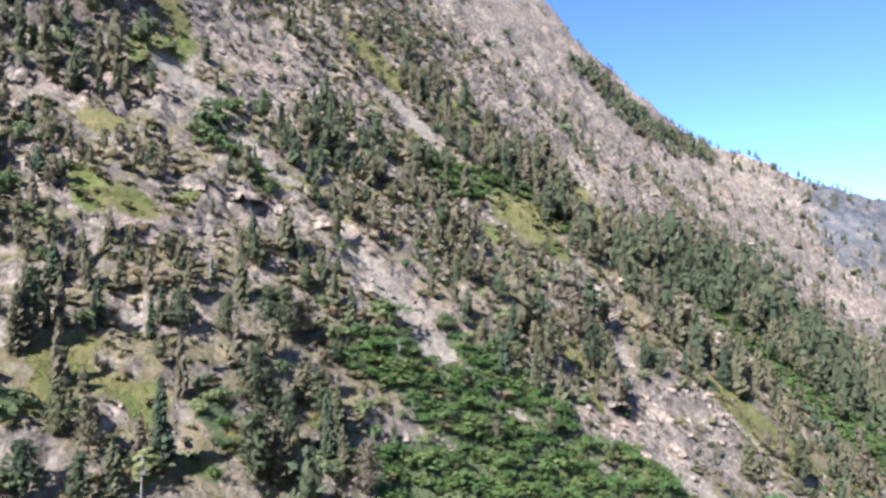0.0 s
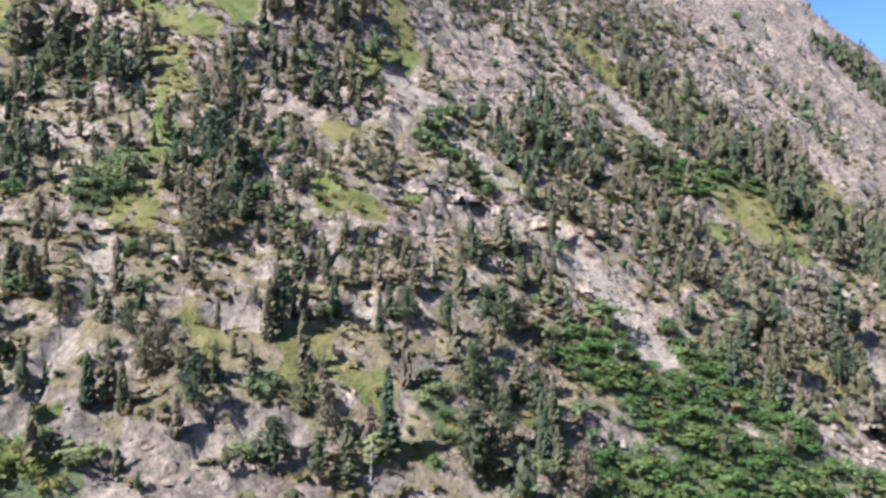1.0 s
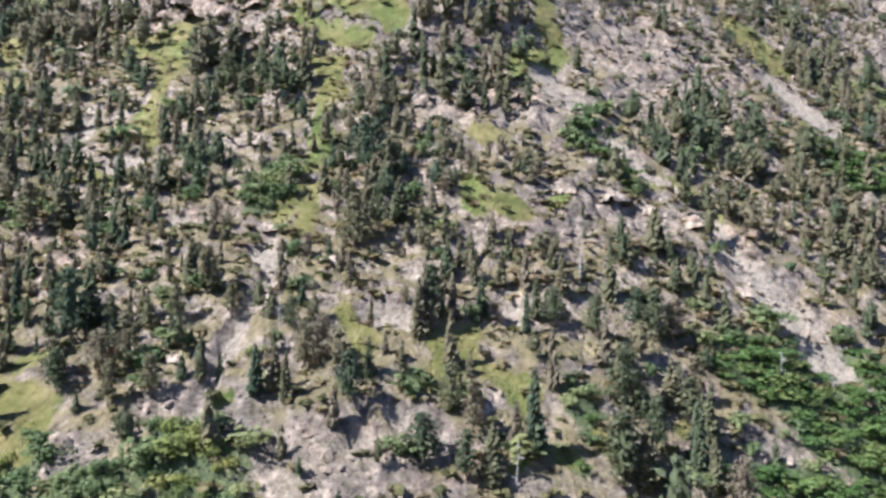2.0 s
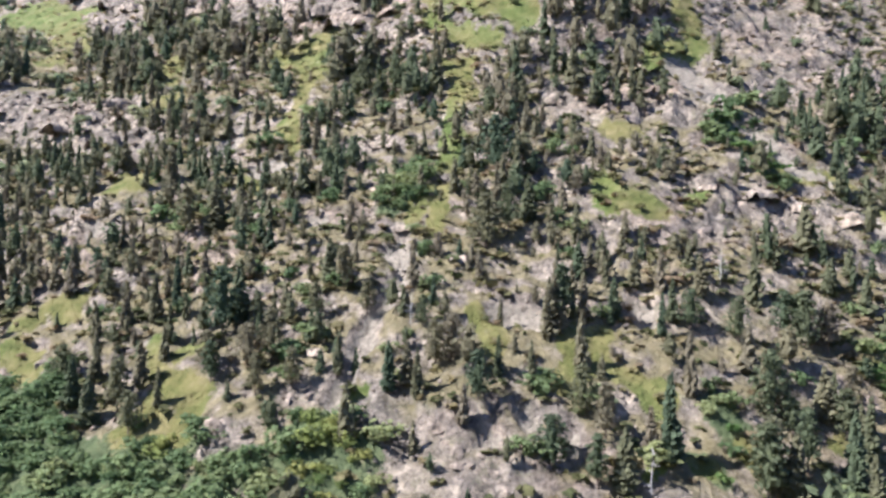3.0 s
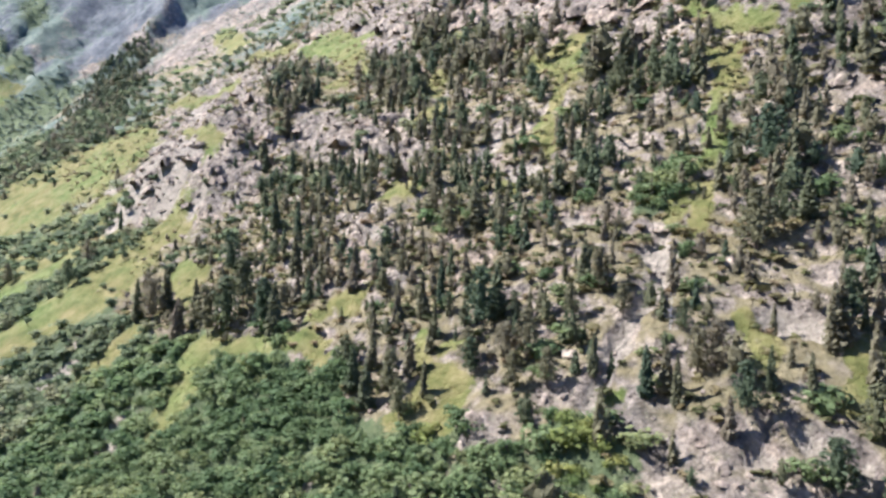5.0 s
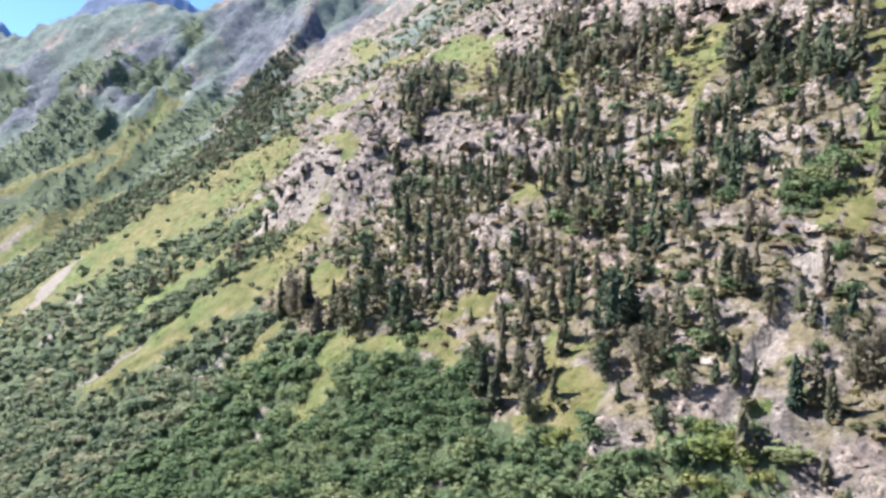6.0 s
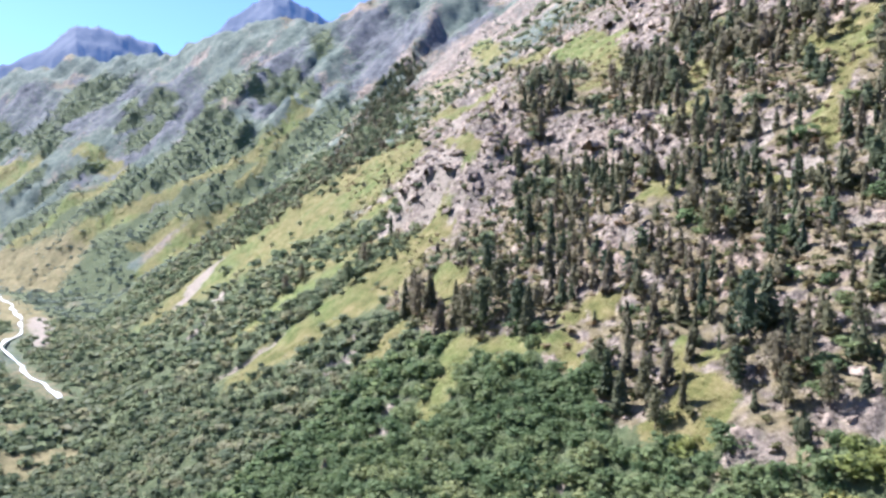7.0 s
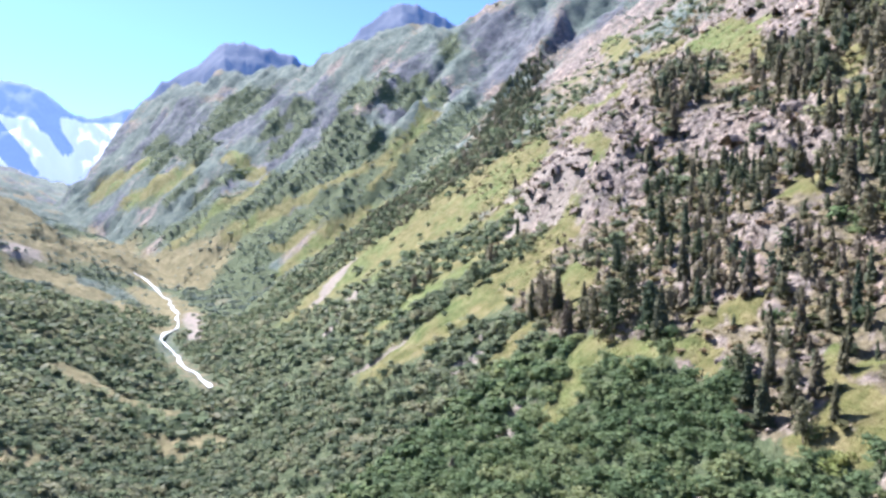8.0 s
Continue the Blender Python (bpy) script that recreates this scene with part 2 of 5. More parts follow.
SHRUB_FLANK = [
    (-1361, -525, -1282, -349, 47.7),
    (-1282, -349, -1186, -179, 43.9),
    (-1141, -301, -1099, -148, 31.0),
    (-1099, -148, -1110, -21, 69.1),
    (-1457, -527, -1449, -453, 24.2),
    (-1342, -224, -1140, -108, 11.7),
]
BIRCH_MIDDLE = [
    (-108, 90, -99, 88, 5.1),
    (-99, 92, -96, 94, 2.9),
    (-135, 77, -133, 73, 2.9),
]
WOOD_SIDE_GULLY = [
    (-952, 82, -767, 42, 38.2),
    (-734, 40, -789, 4, 24.4),
    (-777, -2, -869, -60, 26.4),
    (-848, -59, -883, -118, 27.9),
    (-1086, 107, -932, 84, 24.3),
    (-364, 47, -314, 38, 8.9),
]
GRASS_SIDE_GULLY = [
    (-1243, -400, -1195, -299, 16.0),
    (-1195, -299, -1163, -200, 11.1),
    (-1163, -200, -1155, -105, 11.2),
    (-1155, -105, -1197, -43, 16.8),
    (-1027, -130, -1041, -204, 37.7),
    (-1041, -204, -1040, -239, 25.9),
    (-1251, -40, -1210, -66, 6.1),
    (-1122, -106, -1108, -140, 8.7),
    (-640, 73, -442, 79, 3.8),
    (-1538, -505, -1418, -401, 14.9),
    (-647, 43, -594, 68, 12.3),
    (-386, 44, -357, 61, 5.5),
]
SCREE_CRAG = [
    (-427, 42, -424, 55, 14.8),
    (-388, 54, -394, 59, 11.2),
    (-573, 77, -399, 65, 5.6),
    (-360, 64, -364, 71, 3.8),
    (-525, 35, -506, 46, 6.6),
    (-457, 89, -611, 109, 3.8),
    (-267, 61, -252, 62, 1.5),
]
SHRUB_SIDE_GULLY = [
    (-1349, -426, -1228, -241, 33.9),
    (-1291, -262, -1197, -168, 28.5),
    (-1414, -258, -1208, -153, 14.3),
    (-1493, -231, -1345, -170, 13.0),
    (-1468, -155, -1258, -50, 7.1),
    (-1564, -359, -1547, -336, 21.6),
    (-1848, -598, -1804, -542, 67.4),
    (-1621, -435, -1581, -409, 13.3),
    (-1479, -340, -1485, -362, 38.9),
    (-962, -202, -1070, -310, 11.3),
]
SHRUB_STRIPS = [
    (-441, 29, -500, -20, 15.8),
    (-500, -20, -490, -62, 35.6),
    (-381, 34, -395, -1, 14.0),
    (-395, -1, -395, -19, 13.7),
    (-490, -62, -474, -77, 17.3),
]
GRASS_STRIPS = [
    (-650, 20, -656, -16, 44.0),
    (-656, -16, -668, -66, 55.9),
    (-668, -66, -690, -121, 52.3),
    (-395, 36, -426, -1, 6.3),
    (-426, -1, -430, -45, 11.6),
]
GRASS_CRAG_FOOT = [
    (-480, 30, -475, -3, 38.2),
    (-576, 40, -584, 11, 39.6),
    (-419, 33, -426, 8, 12.9),
]
DRY_RIVER = [
    (-1039, -460, -890, -351, 30.3),
    (-829, -317, -735, -270, 5.0),
    (-1140, -640, -1263, -590, 60.0),
    (-1199, -550, -1166, -440, 59.6),
    (-963, -552, -829, -388, 20.1),
]
WOOD_UPPER = [
    (-307, 189, -263, 192, 19.8),
    (-216, 192, -173, 192, 12.9),
    (-231, 229, -209, 222, 10.7),
    (-148, 234, -116, 252, 13.7),
    (-148, 216, -134, 192, 7.1),
    (-388, 214, -345, 192, 15.2),
    (-420, 124, -382, 127, 14.1),
    (-389, 167, -313, 160, 17.0),
    (-142, 186, -130, 170, 4.7),
    (-159, 149, -136, 151, 5.8),
    (-126, 159, -102, 156, 8.5),
    (-94, 160, -83, 146, 3.8),
    (-229, 127, -180, 127, 11.5),
    (-305, 104, -253, 112, 10.6),
    (-206, 94, -176, 101, 7.0),
    (-266, 77, -218, 79, 10.5),
    (-271, 56, -242, 58, 9.7),
    (-229, 58, -211, 62, 5.4),
    (-191, 84, -152, 94, 4.8),
]
WOOD_LOWER = [
    (-177, 72, -154, 77, 8.0),
    (-162, 108, -147, 100, 2.7),
    (-139, 102, -120, 100, 4.9),
    (-111, 120, -103, 120, 3.8),
    (-99, 114, -88, 115, 4.8),
    (-85, 129, -77, 125, 3.9),
    (-80, 162, -68, 167, 4.5),
    (-70, 133, -65, 124, 4.0),
    (-64, 131, -60, 126, 2.8),
    (-56, 145, -51, 135, 2.2),
    (-58, 132, -57, 128, 3.2),
    (-119, 171, -101, 165, 5.2),
    (-190, 159, -160, 145, 5.2),
    (-275, 141, -247, 142, 6.5),
    (-111, 106, -102, 104, 2.6),
]
WOOD_RIDGE = [
    (-136, 227, -120, 256, 13.8),
    (-97, 163, -83, 143, 6.0),
    (-81, 164, -62, 177, 4.5),
    (-29, 428, -5, 403, 12.3),
    (-5, 403, 45, 408, 8.5),
    (62, 418, 59, 343, 13.9),
    (-49, 273, -6, 313, 13.6),
    (-30, 263, -1, 279, 11.5),
    (70, 342, 162, 432, 15.1),
    (23, 252, 32, 227, 7.9),
    (60, 281, 55, 250, 8.6),
    (-53, 193, -31, 210, 3.9),
    (-70, 133, -64, 126, 4.7),
    (-53, 181, -39, 182, 3.8),
    (91, 326, 103, 308, 12.1),
    (107, 299, 142, 323, 13.3),
    (-5, 253, 12, 262, 6.3),
]
CLIFF_UPPER = [
    (-303, 229, -246, 225, 18.9),
    (-386, 233, -310, 250, 15.2),
    (-519, 210, -425, 210, 30.2),
    (-355, 121, -304, 134, 13.6),
    (-123, 211, -112, 212, 6.3),
    (-112, 223, -89, 235, 8.1),
    (-85, 173, -65, 193, 4.6),
    (-390, 61, -357, 71, 14.0),
    (-88, 97, -69, 110, 3.8),
    (-87, 104, -73, 115, 2.2),
    (-125, 80, -120, 82, 3.2),
    (-119, 93, -108, 99, 2.2),
    (-251, 246, -179, 248, 5.7),
    (-412, 87, -376, 95, 13.1),
    (-555, 83, -382, 76, 17.7),
]
CLIFF_RIDGE = [
    (25, 559, 114, 722, 46.5),
    (58, 462, 94, 442, 39.6),
    (131, 516, 143, 474, 32.9),
    (16, 446, 57, 485, 17.4),
    (-78, 301, -54, 315, 13.8),
    (52, 234, 99, 249, 12.1),
    (67, 301, 64, 260, 7.1),
    (-8, 221, 3, 214, 5.6),
    (308, 575, 342, 548, 24.0),
    (230, 723, 275, 663, 34.9),
    (-70, 201, -43, 222, 5.6),
    (-13, 168, -3, 173, 2.7),
    (123, 298, 134, 290, 9.6),
]
SHRUB_CHUTES = [
    (-24, 184, -13, 188, 6.2),
    (-13, 188, 8, 185, 10.6),
    (8, 185, 33, 188, 11.4),
    (-11, 156, 50, 197, 6.2),
    (59, 212, 69, 212, 7.3),
    (149, 366, 180, 352, 14.2),
    (180, 352, 212, 341, 20.3),
    (9, 323, 49, 348, 14.2),
    (-75, 230, -66, 231, 5.5),
    (-48, 145, -45, 143, 3.6),
]
GRASS_RIDGE = [
    (-78, 138, -75, 134, 3.4),
    (-73, 144, -75, 126, 2.4),
    (-110, 277, -101, 276, 4.7),
    (-106, 252, -101, 256, 4.2),
    (-91, 182, -84, 182, 4.3),
    (-41, 382, -28, 368, 5.7),
    (15, 408, 21, 399, 6.8),
    (-42, 143, -40, 140, 2.0),
    (-60, 138, -58, 137, 2.3),
    (-101, 209, -98, 209, 3.7),
    (-53, 233, -47, 239, 3.1),
    (80, 424, 86, 390, 6.9),
    (31, 329, 48, 341, 7.6),
]
GRASS_UPPER = [
    (-196, 222, -163, 223, 3.8),
    (-171, 209, -154, 195, 3.6),
    (-152, 189, -139, 165, 2.7),
    (-137, 158, -131, 143, 2.4),
    (-256, 194, -224, 190, 5.2),
    (-226, 186, -212, 174, 2.4),
    (-212, 165, -199, 156, 2.9),
    (-300, 167, -294, 166, 3.9),
    (-283, 148, -277, 148, 4.2),
    (-237, 116, -231, 116, 3.7),
    (-79, 138, -75, 129, 2.1),
    (-69, 136, -58, 140, 2.5),
    (-90, 182, -87, 180, 3.1),
    (-200, 81, -195, 80, 2.5),
    (-199, 66, -186, 68, 3.1),
    (-156, 84, -141, 81, 2.5),
    (-145, 72, -135, 78, 2.1),
]
GRASS_MEADOWS = [
    (-224, 39, -216, 35, 5.8),
    (-235, 41, -230, 49, 3.5),
    (-315, 47, -290, 54, 5.7),
    (-302, 64, -297, 64, 3.2),
    (-539, 196, -474, 196, 13.6),
    (-651, 101, -595, 130, 10.4),
    (-219, 51, -216, 58, 2.5),
    (-98, 130, -93, 128, 1.3),
    (-112, 259, -99, 260, 3.8),
    (-146, 90, -140, 86, 1.1),
]
SCREE_UPPER = [
    (-130, 139, -117, 119, 1.7),
    (-116, 111, -113, 111, 1.3),
    (-223, 94, -225, 101, 3.1),
    (-100, 259, -86, 255, 5.1),
    (-93, 135, -88, 137, 3.0),
    (-71, 155, -69, 154, 2.5),
    (-78, 118, -76, 118, 1.8),
]
CLIFF_SHOULDER = [
    (-982, 171, -886, 228, 66.5),
    (-581, 82, -376, 66, 15.6),
    (-386, 87, -350, 85, 10.0),
    (-586, 207, -476, 214, 32.6),
    (-638, 127, -466, 120, 27.5),
    (-311, 132, -275, 134, 12.0),
]
GRASS_SHOULDER = [
    (-438, 80, -381, 76, 5.8),
    (-479, 186, -410, 177, 8.0),
    (-581, 180, -672, 173, 8.2),
    (-870, 137, -816, 156, 12.5),
    (-956, 206, -754, 182, 12.8),
]
SHRUB_BANDS = [
    (-1325, -490, -1256, -332, 24.7),
    (-1256, -332, -1258, -252, 52.2),
    (-1258, -252, -1202, -163, 48.6),
    (-1195, -364, -1140, -228, 14.3),
    (-1140, -228, -1127, -98, 16.6),
    (-1058, -211, -1022, -130, 12.5),
    (-1085, -129, -1081, -42, 24.2),
    (-1323, -222, -1153, -110, 31.3),
    (-1491, -226, -1404, -168, 28.5),
    (-1375, -82, -1237, -33, 16.4),
    (-1776, -593, -1809, -538, 41.8),
    (-1754, -664, -1628, -590, 35.1),
    (-1933, -834, -1759, -738, 33.5),
    (-1544, -422, -1538, -395, 16.0),
    (-1551, -348, -1535, -326, 15.9),
    (-1638, -753, -1563, -668, 22.3),
    (-1504, -618, -1535, -581, 17.3),
    (-1446, -22, -1383, -10, 15.9),
]
GRASS_FLANK = [
    (-1315, -529, -1352, -435, 16.9),
    (-1352, -435, -1389, -368, 16.4),
    (-1652, -773, -1575, -609, 28.8),
    (-1152, -100, -1188, -46, 15.1),
    (-1067, -178, -1076, -128, 8.2),
    (-1108, -293, -1096, -219, 9.1),
    (-1877, -955, -1825, -839, 40.0),
]
CLIFF_FLANK = [
    (-2010, -827, -1663, -522, 81.7),
    (-1663, -522, -1513, -327, 37.0),
    (-1287, -112, -1389, -99, 31.5),
    (-1418, 35, -1263, 92, 36.7),
    (-1371, 78, -1273, 133, 46.7),
    (-1962, -887, -1785, -690, 62.2),
    (-1627, -352, -1444, -242, 43.5),
]
SHRUB_HILLOCK = [
    (-981, -636, -1019, -577, 27.4),
    (-1019, -577, -1097, -513, 28.8),
    (-530, -339, -577, -265, 35.2),
]
WOOD_GULLY = [
    (-1117, 99, -998, 65, 53.1),
    (-998, 65, -794, 16, 37.4),
    (-794, 16, -888, -49, 23.4),
    (-888, -49, -952, -141, 23.2),
    (-1453, -28, -1352, -5, 15.8),
]
SHRUB_DARK = [
    (-1372, -243, -1238, -167, 25.5),
    (-1289, -315, -1253, -213, 32.2),
    (-1272, -410, -1283, -313, 36.5),
    (-1368, -146, -1307, -92, 15.1),
    (-1562, -413, -1556, -396, 18.1),
    (-1794, -568, -1747, -508, 23.8),
    (-1536, -345, -1517, -331, 16.5),
]
COVER = {
    "grass": GRASS_EAST + GRASS_NEAR_EAST + GRASS_MIDDLE + GRASS_FOOT + GRASS_WEST + GRASS_SIDE_GULLY + GRASS_STRIPS + GRASS_CRAG_FOOT + GRASS_RIDGE + GRASS_UPPER + GRASS_MEADOWS + GRASS_SHOULDER + GRASS_FLANK,
    "shrub": SHRUB_EAST + SHRUB_MIDDLE + SHRUB_FLANK + SHRUB_SIDE_GULLY + SHRUB_STRIPS + SHRUB_CHUTES + SHRUB_BANDS + SHRUB_HILLOCK + SHRUB_DARK,
    "scree": SCREE_EAST + SCREE_MIDDLE + SCREE_WEST + SCREE_VALLEY + SCREE_CRAG + SCREE_UPPER,
    "cliff": CLIFF_EAST + CLIFF_MIDDLE + CLIFF_WEST + CLIFF_VALLEY + CLIFF_UPPER + CLIFF_RIDGE + CLIFF_SHOULDER + CLIFF_FLANK,
    "wood": WOOD_EAST + WOOD_NEAR_EAST + WOOD_WEST + WOOD_VALLEY + WOOD_SIDE_GULLY + WOOD_UPPER + WOOD_LOWER + WOOD_RIDGE + WOOD_GULLY,
    "dry": DRY_VALLEY + DRY_RIVER,
    "birch": BIRCH_MIDDLE,
}
# conspicuous trees: x, y, height
TREES_FOOT = [(-82, 135, 15.3), (-80, 142, 7.7), (-85, 120, 9.6), (-78, 122, 11.6), (-69, 115, 11.5), (-68, 125, 11.0), (-62, 123, 12.7), (-60, 116, 11.0), (-56, 119, 13.1), (-55, 127, 9.8), (-51, 128, 19.0), (-41, 151, 14.8), (-37, 140, 12.6), (-36, 152, 8.1), (-32, 146, 13.9), (-35, 138, 13.4), (-28, 160, 11.3), (-25, 152, 15.9), (-23, 157, 16.2), (-32, 169, 7.5), (-50, 163, 11.3), (-43, 174, 11.1), (-40, 176, 12.4), (-36, 180, 9.1), (-60, 168, 11.6), (-63, 157, 11.1), (-73, 159, 10.6), (-73, 147, 9.0), (-96, 118, 11.7), (-85, 113, 10.9), (-85, 108, 8.8)]
TREES_RIB = [(-147, 99, 14.7), (-138, 86, 10.2), (-133, 92, 10.5), (-130, 96, 13.3), (-120, 94, 10.5), (-126, 89, 9.6), (-153, 78, 11.6), (-158, 74, 11.7), (-167, 74, 11.6), (-144, 77, 9.7), (-145, 71, 10.2), (-175, 70, 10.6), (-119, 115, 8.7), (-128, 116, 12.4), (-134, 117, 12.7), (-102, 105, 11.7), (-100, 108, 10.8), (-96, 107, 11.6), (-98, 115, 10.9), (-105, 119, 7.9), (-129, 108, 10.6), (-191, 111, 16.7), (-186, 117, 16.8), (-222, 123, 17.1), (-160, 143, 17.0), (-184, 154, 17.1), (-121, 170, 19.0), (-109, 148, 16.2), (-106, 154, 15.0), (-104, 161, 13.7), (-180, 188, 16.7), (-191, 182, 16.8)]
TREES_EAST = [(-81, 139, 15.6), (-82, 137, 14.3), (-78, 144, 11.1), (-73, 149, 10.8), (-63, 152, 11.0), (-59, 158, 10.1), (-40, 151, 16.0), (-38, 155, 8.7), (-36, 135, 16.3), (-32, 139, 14.5), (-24, 148, 14.0), (-21, 148, 13.1), (-25, 158, 12.1), (-16, 148, 12.8), (-39, 174, 14.5), (-35, 178, 12.9), (-28, 166, 12.0), (-32, 161, 12.4), (18, 213, 15.7), (23, 232, 17.9), (29, 216, 18.7), (35, 231, 19.0), (49, 258, 18.6), (52, 244, 18.8), (60, 255, 14.3), (77, 270, 14.3), (103, 282, 17.2), (119, 299, 18.2), (134, 263, 19.0), (177, 295, 19.0), (107, 245, 16.5)]
TREES_WEST = [(-285, 36, 19.0), (-293, 32, 19.0), (-288, 41, 19.0), (-253, 46, 19.0), (-239, 47, 19.0), (-234, 52, 19.0), (-237, 58, 19.0), (-219, 60, 19.0), (-211, 61, 19.0), (-255, 40, 15.5), (-234, 75, 17.8), (-401, 35, 15.6), (-373, 10, 14.3), (-388, 19, 13.8), (-456, -17, 13.7), (-458, -27, 13.6), (-351, 96, 19.0), (-363, 111, 19.0), (-279, 81, 19.0), (-256, 83, 19.0), (-276, 63, 15.8), (-146, 94, 17.6), (-141, 87, 10.4), (-154, 73, 12.2), (-157, 68, 12.3), (-166, 68, 12.9), (-169, 90, 13.7), (-168, 95, 14.6)]
CONSPICUOUS = TREES_FOOT + TREES_RIB + TREES_EAST + TREES_WEST
RIVER = [(-1132, -520), (-1122, -495), (-1044, -441), (-951, -386), (-889, -352), (-808, -321), (-728, -307), (-667, -274), (-621, -245), (-587, -222), (-555, -200), (-534, -186)]


def near_strokes(strokes, x, y, soft=0.6):
    """1 inside the strokes (x1, y1, x2, y2, half width), 0 outside, with a soft edge."""
    out = np.zeros_like(x)
    for x1, y1, x2, y2, half in strokes:
        dx, dy = x2 - x1, y2 - y1
        reach = half * (1 + soft) + 1
        sel = (x > min(x1, x2) - reach) & (x < max(x1, x2) + reach) & (y > min(y1, y2) - reach) & (y < max(y1, y2) + reach)
        if not sel.any():
            continue
        px, py = x[sel] - x1, y[sel] - y1
        t = np.clip((px * dx + py * dy) / (dx * dx + dy * dy + 1e-9), 0, 1)
        far = np.hypot(px - t * dx, py - t * dy) / half
        out[sel] = np.maximum(out[sel], smooth(1 + soft, 1 - soft, far))
    return out


def cover(kind, x, y):
    """How much of the ground at x, y is grass, shrub, scree, cliff or wood; edges fray."""
    fray = np.clip(np.hypot(x, y) / 90, 2.2, 9.0)
    wx = x + fray * fbm(x, y, 11, 4, 201)
    wy = y + fray * fbm(x, y, 11, 4, 207)
    return near_strokes(COVER[kind], wx, wy)


def river_gap(x, y):
    best = np.full_like(x, 1e9)
    for (x1, y1), (x2, y2) in zip(RIVER, RIVER[1:]):
        dx, dy = x2 - x1, y2 - y1
        t = np.clip(((x - x1) * dx + (y - y1) * dy) / (dx * dx + dy * dy), 0, 1)
        best = np.minimum(best, np.hypot(x - x1 - t * dx, y - y1 - t * dy))
    return best


def height(x, y, with_crags=True):
    d = np.hypot(x, y)
    z = base_height(x, y)
    size = np.clip(d / 260, 0.6, 6)
    rough = size * 2.4 * fbm(x, y, 80, 3, 11)
    if with_crags:
        smooth_ground = np.maximum(np.maximum(cover("grass", x, y), cover("scree", x, y)), 0.8 * np.maximum(cover("shrub", x, y), cover("birch", x, y)))
        crag = 0.55 + 0.75 * cover("cliff", x, y) + 0.5 * smooth(-0.1, 0.5, fbm(x, y, 60, 2, 57))
        crag = crag * (1 - 0.8 * smooth_ground) * smooth(-60, -20, z) * (0.22 + 0.78 * smooth(130, 240, d))
        # rock stands up in ribs, blocks and ledges along the slope
        step = ridged(x, y, 24, 4, 31) - 0.45
        small = ridged(x + 0.4 * z, y, 7, 3, 131) - 0.45
        rough = rough + smooth(800, 1300, d) * smooth(-20, 60, z) * (26 * (ridged(x, y, 130, 5, 37) - 0.45) + 11 * (ridged(x, y, 42, 3, 39) - 0.45))
        rough = rough + crag * (np.clip(d / 260, 0.7, 2.5) * smooth(2200, 900, d) * 2.7 * step + 3.0 * small * smooth(900, 300, d))
        for rise, tilt, share, seed in ((9.0, 26, 0.35, 141), (3.4, 11, 0.45, 147)):
            level = (z + rough) / rise + 1.3 * fbm(x, y, tilt, 3, seed)
            part = level - np.floor(level)
            rough = rough + np.minimum(crag, 1.2) * share * rise * (smooth(0.25, 0.75, part) - part) * smooth(1500, 900, d)
        rough = rough + 1.0 * fbm(x, y, 9, 2, 77)
        # split into blocks, with clefts between them
        wx, wy = x + 2.5 * fbm(x, y, 11, 2, 161), y + 2.5 * fbm(x, y, 11, 2, 163)
        for size, lift, cleft, seed in ((9.0, 2.4, 1.2, 151), (3.4, 2.3, 1.2, 153)):
            grow = np.clip(d / 260, 0.8, 2.0)
            level, gap = blocks(wx / grow, (wy + 0.5 * z) / grow, size, seed)
            rough = rough + 0.6 * np.minimum(crag, 1.3) * grow * (lift * level - cleft * smooth(0.16, 0.0, gap)) * smooth(1500, 950, d)
        rough = rough - 3.0 * cover("scree", x, y) * smooth(900, 500, d)
    return z + rough * smooth(16, 60, river_gap(x, y)) + EYE
# ==== end of terrain ====


# ==== materials ====
def nodes_of(name):
    m = bpy.data.materials.new(name)
    m.use_nodes = True
    return m, m.node_tree.nodes, m.node_tree.links, m.node_tree.nodes["Principled BSDF"]


